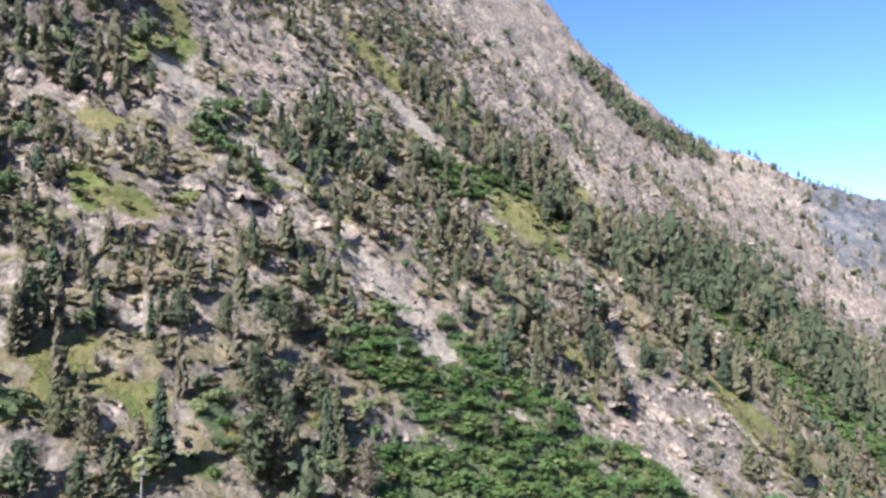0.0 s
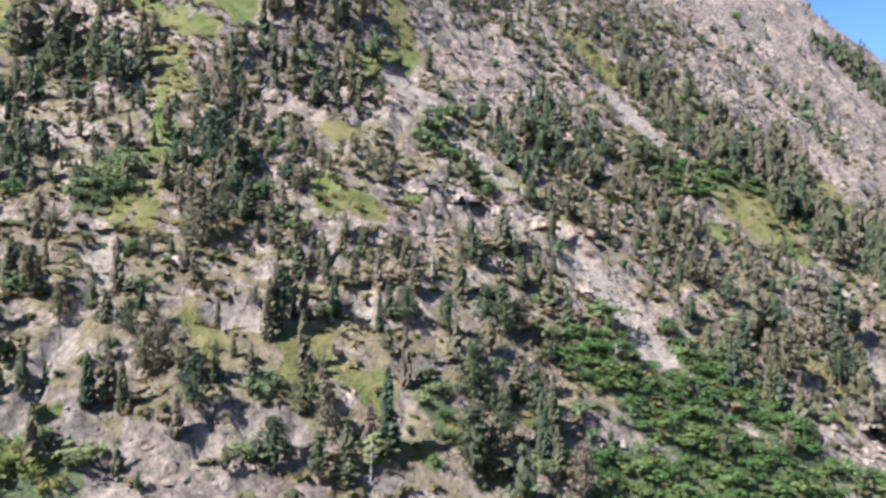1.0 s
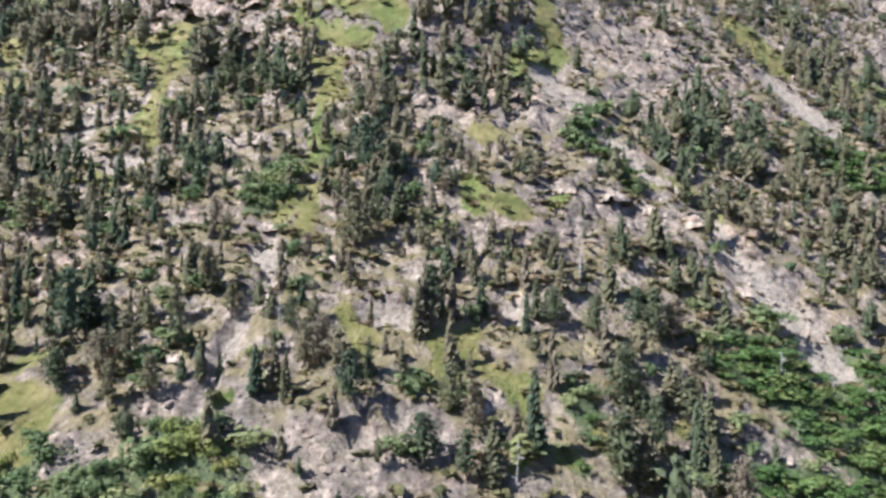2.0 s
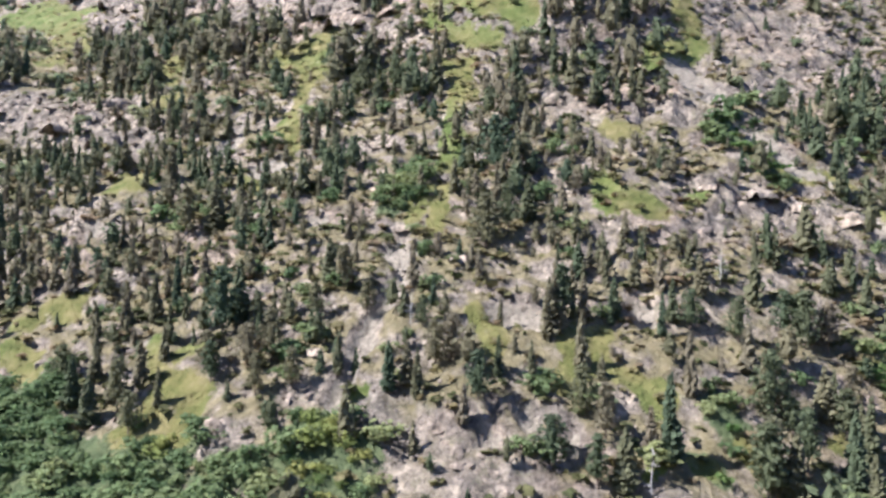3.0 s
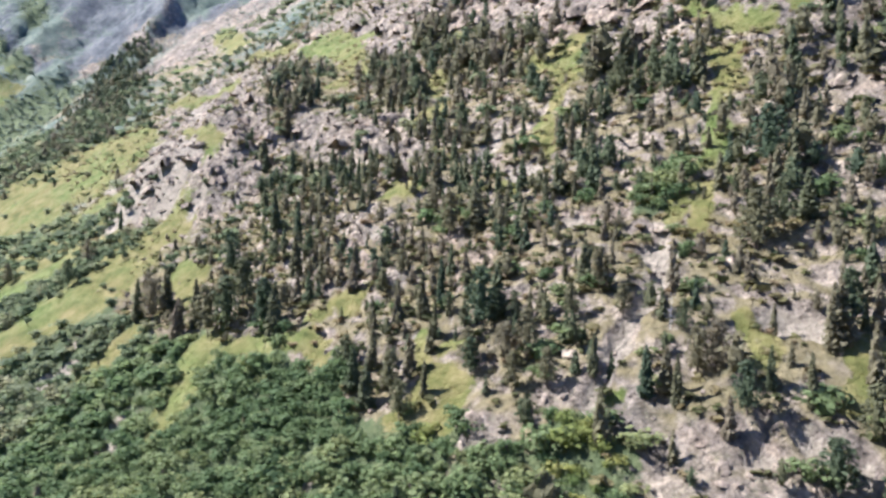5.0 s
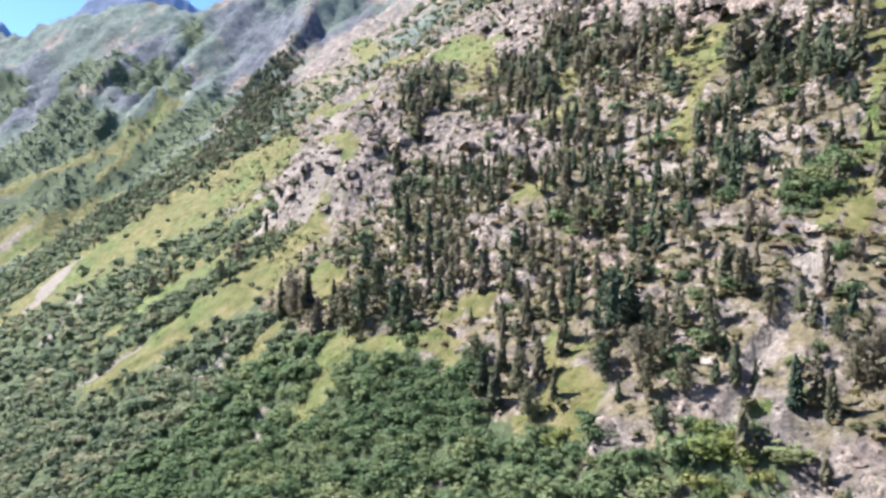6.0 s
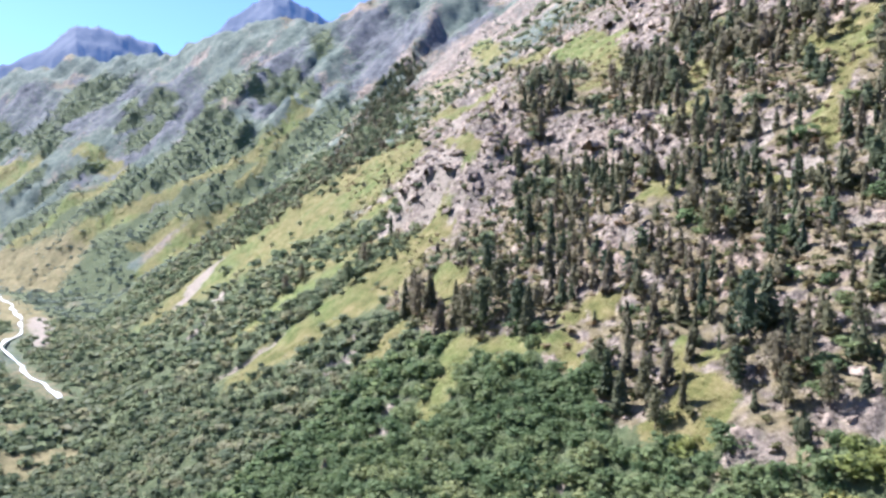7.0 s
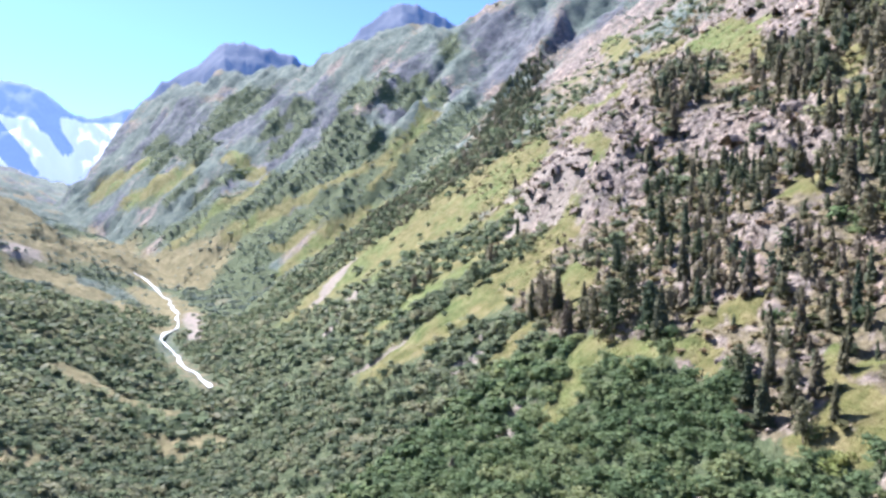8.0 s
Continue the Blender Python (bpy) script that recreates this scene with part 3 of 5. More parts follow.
class Graph:
    """Small helper to wire node materials."""

    def __init__(self, name, rough=0.95):
        self.m, self.n, self.l, self.b = nodes_of(name)
        self.b.inputs["Roughness"].default_value = rough
        self.b.inputs["Specular IOR Level"].default_value = 0.15
        self.pos = self.n.new("ShaderNodeNewGeometry").outputs["Position"]

    def noise(self, size, detail=4.0, rough=0.55, vec=None, stretch=None):
        t = self.n.new("ShaderNodeTexNoise")
        t.inputs["Scale"].default_value = 1.0 / size
        t.inputs["Detail"].default_value = detail
        t.inputs["Roughness"].default_value = rough
        v = vec or self.pos
        if stretch:
            mp = self.n.new("ShaderNodeMapping")
            mp.inputs["Scale"].default_value = stretch
            self.l.new(v, mp.inputs["Vector"])
            v = mp.outputs[0]
        self.l.new(v, t.inputs["Vector"])
        return t.outputs["Fac"]

    def blocks(self, size):
        """A tone for each split block of rock, and the distance to its joints."""
        wob = self.n.new("ShaderNodeTexNoise")
        wob.inputs["Scale"].default_value = 0.7 / size
        wob.inputs["Detail"].default_value = 4.0
        self.l.new(self.pos, wob.inputs["Vector"])
        add = self.n.new("ShaderNodeVectorMath")
        add.operation = "MULTIPLY_ADD"
        self.l.new(wob.outputs["Color"], add.inputs[0])
        add.inputs[1].default_value = (size, size, size)
        self.l.new(self.pos, add.inputs[2])
        out = []
        for feature, socket in (("F1", "Color"), ("DISTANCE_TO_EDGE", "Distance")):
            v = self.n.new("ShaderNodeTexVoronoi")
            v.feature = feature
            v.inputs["Scale"].default_value = 1.0 / size
            self.l.new(add.outputs[0], v.inputs["Vector"])
            out.append(v.outputs[socket])
        return out

    def ramp(self, fac, stops):
        r = self.n.new("ShaderNodeValToRGB")
        el = r.color_ramp.elements
        while len(el) < len(stops):
            el.new(0.5)
        for e, (p, c) in zip(el, stops):
            e.position = p
            e.color = (*c, 1)
        self.l.new(fac, r.inputs["Fac"])
        return r.outputs["Color"]

    def step(self, fac, a, b):
        r = self.n.new("ShaderNodeMapRange")
        r.interpolation_type = "SMOOTHSTEP"
        r.inputs["From Min"].default_value = a
        r.inputs["From Max"].default_value = b
        self.l.new(fac, r.inputs["Value"])
        return r.outputs[0]

    def mix(self, fac, a, b, mode="MIX"):
        x = self.n.new("ShaderNodeMix")
        x.data_type = "RGBA"
        x.blend_type = mode
        for sock, v in ((x.inputs[0], fac), (x.inputs[6], a), (x.inputs[7], b)):
            if isinstance(v, tuple):
                sock.default_value = (*v, 1)
            elif isinstance(v, float):
                sock.default_value = v
            else:
                self.l.new(v, sock)
        return x.outputs[2]

    def math(self, op, a, b):
        x = self.n.new("ShaderNodeMath")
        x.operation = op
        for sock, v in zip(x.inputs, (a, b)):
            if isinstance(v, (int, float)):
                sock.default_value = v
            else:
                self.l.new(v, sock)
        return x.outputs[0]

    def attr(self, name):
        a = self.n.new("ShaderNodeAttribute")
        a.attribute_name = name
        return a.outputs["Fac"]

    def bump(self, fac, dist, strength=1.0):
        b = self.n.new("ShaderNodeBump")
        b.inputs["Distance"].default_value = dist
        b.inputs["Strength"].default_value = strength
        self.l.new(fac, b.inputs["Height"])
        self.l.new(b.outputs[0], self.b.inputs["Normal"])

    def colour(self, c):
        self.l.new(c, self.b.inputs["Base Color"])
        return self.m


def rock_colour(g):
    big = g.ramp(g.noise(26, 3), [(0.3, (0.21, 0.185, 0.163)), (0.5, (0.288, 0.247, 0.208)), (0.68, (0.372, 0.316, 0.258))])
    warm = g.step(g.noise(40, 3, vec=None, stretch=(1, 1, 1.7)), 0.52, 0.68)
    big = g.mix(g.math("MULTIPLY", warm, 0.32), big, (0.365, 0.262, 0.192))
    fine = g.ramp(g.noise(2.6, 6, 0.72), [(0.33, (0.22, 0.21, 0.21)), (0.46, (0.72, 0.71, 0.7)), (0.62, (1.35, 1.33, 1.3))])
    c = g.mix(1.0, big, fine, "MULTIPLY")
    tone, edge = g.blocks(5.5)
    c = g.mix(1.0, c, g.ramp(tone, [(0.0, (0.75, 0.75, 0.77)), (1.0, (1.2, 1.18, 1.15))]), "MULTIPLY")
    tone, edge = g.blocks(1.9)
    c = g.mix(1.0, c, g.ramp(tone, [(0.0, (0.7, 0.7, 0.72)), (1.0, (1.25, 1.23, 1.2))]), "MULTIPLY")
    joint = g.math("MULTIPLY", g.step(edge, 0.07, 0.0), g.step(g.noise(6, 3), 0.45, 0.6))
    c = g.mix(g.math("MULTIPLY", joint, 0.7), c, (0.09, 0.08, 0.075))
    lichen = g.step(g.noise(5.0, 5, 0.65), 0.57, 0.67)
    return g.mix(g.math("MULTIPLY", lichen, 0.45), c, (0.19, 0.18, 0.11))


def ground_material():
    g = Graph("mountain_ground")
    rock = rock_colour(g)
    up = g.n.new("ShaderNodeSeparateXYZ")
    geo = g.n.new("ShaderNodeNewGeometry")
    g.l.new(geo.outputs["Normal"], up.inputs[0])
    flat = g.step(g.math("ADD", up.outputs["Z"], g.math("MULTIPLY", g.noise(6, 5, 0.65), 0.5)), 0.9, 1.08)
    dry = g.ramp(g.noise(3.0, 6, 0.7), [(0.3, (0.1, 0.09, 0.042)), (0.5, (0.19, 0.16, 0.08)), (0.7, (0.28, 0.23, 0.122))])
    bare = g.math("SUBTRACT", 0.8, g.math("MULTIPLY", g.attr("cliff"), 0.7))
    c = g.mix(g.math("MULTIPLY", flat, bare), rock, dry)
    scree = g.ramp(g.noise(1.6, 6, 0.75), [(0.3, (0.16, 0.138, 0.112)), (0.5, (0.30, 0.256, 0.205)), (0.68, (0.41, 0.357, 0.292))])
    lush = g.ramp(g.noise(7, 6, 0.68), [(0.3, (0.07, 0.105, 0.028)), (0.43, (0.115, 0.15, 0.042)), (0.55, (0.16, 0.185, 0.062)), (0.68, (0.21, 0.215, 0.09))])
    straw = g.ramp(g.noise(7, 6, 0.68), [(0.3, (0.095, 0.105, 0.032)), (0.43, (0.145, 0.145, 0.048)), (0.55, (0.2, 0.178, 0.07)), (0.68, (0.265, 0.222, 0.105))])
    grass = g.mix(g.step(g.noise(55, 3, 0.6), 0.36, 0.56), lush, straw)
    shrub = g.ramp(g.noise(3, 6, 0.7), [(0.3, (0.06, 0.08, 0.04)), (0.5, (0.10, 0.125, 0.06)), (0.7, (0.15, 0.165, 0.08))])
    litter = g.math("ADD", g.math("MULTIPLY", g.noise(2.2, 5, 0.7), 0.5), g.math("MULTIPLY", g.noise(11, 5, 0.7), 0.5))
    # far turf and rock: blue-grey distance haze mixed into the base colour
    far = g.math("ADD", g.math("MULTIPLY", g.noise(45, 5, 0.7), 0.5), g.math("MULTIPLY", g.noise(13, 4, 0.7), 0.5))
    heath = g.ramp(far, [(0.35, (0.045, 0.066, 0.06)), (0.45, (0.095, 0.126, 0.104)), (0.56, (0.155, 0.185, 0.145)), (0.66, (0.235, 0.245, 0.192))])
    turf = g.ramp(g.noise(9, 6, 0.68), [(0.3, (0.11, 0.105, 0.05)), (0.5, (0.20, 0.175, 0.085)), (0.7, (0.29, 0.24, 0.13))])
    hazed_rock = g.ramp(far, [(0.38, (0.042, 0.052, 0.06)), (0.5, (0.108, 0.116, 0.128)), (0.63, (0.2, 0.2, 0.2))])
    for name, col in (("hazed_rock", hazed_rock), ("heath", heath), ("shrub", shrub), ("dry", turf), ("grass", grass), ("scree", scree)):
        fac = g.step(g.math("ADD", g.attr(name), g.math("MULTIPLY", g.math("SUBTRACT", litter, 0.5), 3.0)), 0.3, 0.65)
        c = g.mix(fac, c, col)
    relief = g.math("ADD", g.noise(1.1, 6, 0.7), g.math("MULTIPLY", g.noise(6.0, 5, 0.65), 2.5))
    g.bump(relief, 1.6)
    return g.colour(c)


def stone_material(name):
    g = Graph(name)
    g.bump(g.noise(0.8, 5, 0.7), 0.3)
    return g.colour(g.mix(1.0, rock_colour(g), (0.92, 0.9, 0.88), "MULTIPLY"))


def leaf_material(name, stops):
    """Foliage; each plant takes a tint of its own, and its clumps vary a little."""
    g = Graph(name, 0.75)
    info = g.n.new("ShaderNodeObjectInfo")
    t = g.math("FRACT", g.math("ADD", g.attr("tint"), info.outputs["Random"]), 0.0)
    c = g.ramp(t, stops)
    fine = g.ramp(g.noise(0.9, 3, 0.7), [(0.3, (0.55, 0.55, 0.55)), (0.7, (1.4, 1.4, 1.3))])
    c = g.mix(1.0, c, fine, "MULTIPLY")
    g.colour(c)
    thin = g.n.new("ShaderNodeBsdfTranslucent")
    g.l.new(c, thin.inputs["Color"])
    both = g.n.new("ShaderNodeMixShader")
    both.inputs[0].default_value = 0.5
    g.l.new(g.b.outputs[0], both.inputs[1])
    g.l.new(thin.outputs[0], both.inputs[2])
    g.l.new(both.outputs[0], g.n["Material Output"].inputs["Surface"])
    return g.m


M_GROUND = ground_material()
M_STONE = stone_material("weathered_stone")
M_CONIFER = leaf_material("conifer_needles", [(0.0, (0.08, 0.11, 0.072)), (0.3, (0.115, 0.138, 0.082)), (0.5, (0.155, 0.156, 0.095)), (0.75, (0.198, 0.18, 0.118)), (1.0, (0.225, 0.19, 0.145))])
# valley scrub: greyer than M_FOOT, with the haze put into the leaf colour
M_VALLEY_HAZED = leaf_material("shrub_leaves", [(0.0, (0.115, 0.15, 0.09)), (0.35, (0.16, 0.195, 0.115)), (0.7, (0.205, 0.228, 0.135)), (1.0, (0.26, 0.25, 0.155))])
M_CHUTE = leaf_material("bright_shrub_leaves", [(0.0, (0.085, 0.15, 0.052)), (0.5, (0.11, 0.18, 0.06)), (0.85, (0.14, 0.2, 0.07)), (1.0, (0.17, 0.215, 0.08))])
# far scrub: distance haze painted into the leaves, paler and bluer
M_FAR_HAZED = leaf_material("hazed_scrub_leaves", [(0.0, (0.14, 0.18, 0.155)), (0.5, (0.175, 0.215, 0.175)), (1.0, (0.22, 0.245, 0.195))])
M_FOOT = leaf_material("green_birch_leaves", [(0.0, (0.105, 0.155, 0.075)), (0.4, (0.15, 0.2, 0.096)), (0.75, (0.198, 0.236, 0.114)), (1.0, (0.262, 0.28, 0.132))])
M_BIRCH = leaf_material("birch_leaves", [(0.0, (0.14, 0.19, 0.07)), (0.5, (0.22, 0.25, 0.085)), (1.0, (0.31, 0.3, 0.11))])
M_TUFT = leaf_material("heath_tufts", [(0.0, (0.09, 0.105, 0.05)), (0.4, (0.15, 0.145, 0.07)), (0.7, (0.21, 0.18, 0.095)), (1.0, (0.225, 0.165, 0.11))])
g = Graph("bark")
g.bump(g.noise(0.15, 3), 0.03)
M_BARK = g.colour(g.ramp(g.noise(0.3, 4, 0.7), [(0.3, (0.07, 0.05, 0.04)), (0.7, (0.2, 0.16, 0.13))]))
g = Graph("bleached_wood")
g.bump(g.noise(0.15, 3), 0.03)
M_DEAD = g.colour(g.ramp(g.noise(0.3, 4, 0.7), [(0.3, (0.3, 0.28, 0.27)), (0.7, (0.5, 0.47, 0.45))]))
g = Graph("white_water", 0.3)
g.bump(g.noise(1.2, 5, 0.7), 0.4)
M_WATER = g.colour(g.ramp(g.noise(2.5, 5, 0.7), [(0.3, (0.45, 0.5, 0.5)), (0.5, (0.85, 0.87, 0.86))]))


# ==== meshes from arrays ====
def quad_mesh(name, verts, quads, material, attributes=None, shade_smooth=False):
    me = bpy.data.meshes.new(name)
    me.vertices.add(len(verts))
    me.vertices.foreach_set("co", np.ascontiguousarray(verts, dtype=np.float32).ravel())
    me.loops.add(quads.size)
    me.loops.foreach_set("vertex_index", np.ascontiguousarray(quads, dtype=np.int32).ravel())
    me.polygons.add(len(quads))
    me.polygons.foreach_set("loop_start", np.arange(0, quads.size, 4, dtype=np.int32))
    for key, values in (attributes or {}).items():
        me.attributes.new(key, "FLOAT", "POINT").data.foreach_set("value", np.ascontiguousarray(values, dtype=np.float32))
    me.update()
    if shade_smooth:
        me.polygons.foreach_set("use_smooth", np.ones(len(quads), dtype=bool))
    me.materials.append(material)
    return me


# ==== ground ====
def bearing(x, y):
    return np.degrees(np.arctan2(-x, y))


def build_ground():
    az = np.concatenate([np.arange(-180, -38, 2.0), np.arange(-38, 127, 0.35), np.arange(127, 180.1, 1.0)])
    r = np.concatenate([[0.01, 20, 45], np.linspace(65, 105, 14), np.geomspace(107, 720, 280), np.geomspace(726, 2700, 180), np.geomspace(2750, 4850, 24)])
    A, R = np.meshgrid(np.radians(az), r, indexing="ij")
    x, y = -np.sin(A) * R, np.cos(A) * R
    z = height(x.ravel(), y.ravel())
    x, y = x.ravel(), y.ravel()
    na, nr = A.shape
    idx = np.arange(na * nr).reshape(na, nr)
    idx[-1] = idx[0]
    quads = np.stack([idx[:-1, :-1], idx[1:, :-1], idx[1:, 1:], idx[:-1, 1:]], -1).reshape(-1, 4)
    a = {k: cover(k, x, y) for k in ("grass", "scree", "dry", "cliff")}
    a["shrub"] = np.maximum(np.maximum(cover("shrub", x, y), cover("birch", x, y)), shrub_zone(x, y) * 0.85)
    a["cliff"] = np.maximum(a["cliff"], smooth(4, -6, bearing(x, y)) * smooth(480, 620, np.hypot(x, y)))
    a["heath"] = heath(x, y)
    # distant rock takes on the haze-tinted colour, more with distance
    a["hazed_rock"] = smooth(1040, 1250, np.hypot(x, y)) * smooth(-8, 20, bearing(x, y))
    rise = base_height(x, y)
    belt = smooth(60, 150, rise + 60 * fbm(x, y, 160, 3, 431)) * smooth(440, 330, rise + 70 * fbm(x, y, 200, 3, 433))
    a["hazed_rock"] = a["hazed_rock"] * np.clip(0.2 + 0.5 * belt + 0.9 * fbm(x, y, 60, 4, 435), 0, 1)
    a["hazed_rock"] = np.maximum(a["hazed_rock"], cover("cliff", x, y) * smooth(1000, 1250, np.hypot(x, y)))
    a["hazed_rock"] = np.maximum(a["hazed_rock"], 0.65 * smooth(-25, -29, bearing(x, y)) * smooth(620, 760, np.hypot(x, y)))
    me = quad_mesh("ground", np.stack([x, y, z], -1), quads, M_GROUND, a)
    return tagged(new("ground", me), "rocky mountain valley sides with grass, pale scree and scrub", "ground", kind="structure")


def contour(x, y):
    """Coordinates on the western face: uphill distance, and distance along the slope."""
    return incline(x, y, 20, 0, 1), incline(x, y, 110, 0, 1)


def shrub_zone(x, y):
    """Scrub that fills the valley floor, its far side and the foot of the slopes."""
    c, a = contour(x, y)
    d = np.hypot(x, y)
    z = base_height(x, y)
    line = np.interp(a, [55, 80, 130, 165, 280, 330, 420, 600, 900], [95, 112, 114, 127, 128, 150, 168, 230, 330])
    s = smooth(6, -4, c - line + 6 * fbm(x, y, 20, 2, 91)) * smooth(50, 85, a)
    patch = smooth(-0.25, 0.15, fbm(x, y, 120, 3, 93))
    upper = smooth(1250, 800, d) + (1 - smooth(1250, 800, d)) * patch * smooth(80, 10, z)
    bare = smooth(6, 16, river_gap(x, y)) * 0.5 + 0.5
    return s * upper * bare * smooth(2600, 1900, d)


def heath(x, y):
    """Pale mountain turf on the far slopes; its colour holds the bluish haze."""
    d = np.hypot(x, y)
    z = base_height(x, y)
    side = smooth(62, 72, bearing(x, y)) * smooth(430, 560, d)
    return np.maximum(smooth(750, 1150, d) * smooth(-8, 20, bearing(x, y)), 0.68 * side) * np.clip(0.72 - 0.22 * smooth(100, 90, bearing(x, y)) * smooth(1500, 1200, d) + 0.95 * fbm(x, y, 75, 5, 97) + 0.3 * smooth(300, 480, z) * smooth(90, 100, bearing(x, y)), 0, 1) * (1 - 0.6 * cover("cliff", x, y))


build_ground()


# ==== plants ====
def crown_core(quad, rng, reach, rings):
    """A rough inner body, so that light does not pass straight through the crown."""
    turn = rng.uniform(0, 1)
    pts = [[(reach(f) * s * rng.uniform(0.8, 1.15) * math.cos(turn + 1.2566 * k), reach(f) * s * rng.uniform(0.8, 1.15) * math.sin(turn + 1.2566 * k), f) for k in range(5)] for f, s in rings]
    for lo, hi in zip(pts, pts[1:]):
        for k in range(5):
            quad(lo[k], lo[(k + 1) % 5], hi[(k + 1) % 5], hi[k])


def trunk_quads(top):
    v, q = [], []
    for k in range(5):
        a0, a1 = 6.283 * k / 5, 6.283 * (k + 1) / 5
        q.append([len(v) + i for i in range(4)])
        v += [(0.018 * math.cos(a0), 0.018 * math.sin(a0), -0.12), (0.018 * math.cos(a1), 0.018 * math.sin(a1), -0.12),
              (0.009 * math.cos(a1), 0.009 * math.sin(a1), top), (0.009 * math.cos(a0), 0.009 * math.sin(a0), top)]
    return np.array(v, dtype=float), np.array(q)


def spruce_template(rng, tiers, arms, slim, body):
    """One spruce of unit height: tiers of drooping boughs, each a roof of two needle sprays. Returns crown, trunk."""
    v, q = [], []

    def quad(*p):
        q.append([len(v) + i for i in range(4)])
        v.extend(p)

    lean = rng.normal(0, 0.02, 2)
    thin = rng.uniform(0, 6.283), rng.uniform(0.2, 0.7)

    def reach(f):
        return slim * min(1.0, 0.6 + 1.8 * f) * max(1.0 - f, 0.0) ** 0.7 + 0.008

    step = 0.95 / tiers
    for i in range(tiers):
        f0 = 0.05 + 0.93 * (i + 0.35) / tiers
        n = max(3, int(round(arms * (1.0 - 0.45 * f0))))
        start = rng.uniform(0, 6.283)
        for k in range(n):
            t = start + 6.283 * (k + rng.uniform(-0.3, 0.3)) / n
            f = min(0.985, f0 + rng.uniform(-0.5, 0.5) * step)
            r = reach(f) * rng.uniform(0.72, 1.15)
            if abs(f - thin[1]) < 0.12 and math.cos(t - thin[0]) > 0.4:
                r *= 0.6
            out, side = np.array([math.cos(t), math.sin(t), 0.0]), np.array([-math.sin(t), math.cos(t), 0.0])
            foot = np.array([lean[0] * f, lean[1] * f, f])
            drop = r * rng.uniform(0.15, 0.5)
            wide = max(r * 2.6 / n, 0.02) * rng.uniform(0.8, 1.3)
            hang = step * rng.uniform(0.55, 1.1) + 0.25 * wide
            a = foot + out * r * 0.2 + np.array([0, 0, 0.3 * step])
            b = foot + out * r - np.array([0, 0, drop])
            for sign in (-1.0, 1.0):
                c = foot + out * r * 0.72 + side * sign * wide - np.array([0, 0, drop * 0.7 + hang])
                d = foot + out * r * 0.25 + side * sign * wide * 0.6 - np.array([0, 0, hang * 0.7])
                quad(a, b, c, d)
    crown_core(quad, rng, reach, [(0.07, 0.7 * body), (0.3, body), (0.62, 0.9 * body), (0.97, 0.25)])
    return (np.array(v, dtype=float), np.array(q)), trunk_quads(0.6)


def pine_template(rng, lobes, sprays, slim, spray, body):
    """One round-crowned pine of unit height: needle sprays in clumps at the ends of its limbs. Returns crown, trunk."""
    v, q = [], []

    def quad(*p):
        q.append([len(v) + i for i in range(4)])
        v.extend(p)

    low = rng.uniform(0.1, 0.24)

    def reach(f):
        g = min(max((f - low) / (1.0 - low), 0.0), 1.0)
        return slim * math.sin(math.pi * (0.2 + 0.78 * g)) ** 0.7 * (1.12 - 0.35 * g) + 0.01

    for i in range(lobes):
        f = low + (0.97 - low) * (i + rng.uniform(0.1, 0.9)) / lobes
        t = i * 2.39996 + rng.uniform(-0.4, 0.4)
        size = slim * rng.uniform(0.3, 0.46) * (1.15 - 0.5 * f)
        r = max(reach(f) - 0.55 * size, 0.0) * rng.uniform(0.6, 1.08)
        mid = np.array([math.cos(t) * r, math.sin(t) * r, min(f, 0.97 - 0.4 * size)])
        for k in range(sprays):
            n = rng.normal(0, 1, 3)
            n[2] = n[2] * 0.8 + 0.25
            n /= np.linalg.norm(n)
            p = mid + n * size * rng.uniform(0.75, 1.1) * np.array([1, 1, 0.8])
            n = n + rng.normal(0, 0.4, 3)
            n /= np.linalg.norm(n)
            s = np.cross(n, rng.normal(0, 1, 3))
            s /= np.linalg.norm(s)
            u = np.cross(n, s)
            a, b = spray * rng.uniform(0.8, 1.5), spray * rng.uniform(0.45, 0.8)
            quad(p - u * a, p + s * b, p + u * a, p - s * b)
    crown_core(quad, rng, reach, [(low + 0.02, 0.3), (0.35, body), (0.65, body), (0.93, 0.3)])
    return (np.array(v, dtype=float), np.array(q)), trunk_quads(0.6)


def conifer_set(rng, level):
    """Four spruces and four pines; level 0 for single trees, 1 for the near wood, 2 for the far wood."""
    tiers, arms, lobes, sprays, spray = ((17, 9, 26, 18, 0.036), (8, 6, 10, 6, 0.065), (5, 5, 6, 4, 0.1))[level]
    body = (0.36, 0.52, 0.56)[level]
    return [spruce_template(rng, tiers, arms, w, body) for w in (0.15, 0.18, 0.21, 0.25)] + [pine_template(rng, lobes, sprays, w, spray, body) for w in (0.19, 0.22, 0.26, 0.3)]


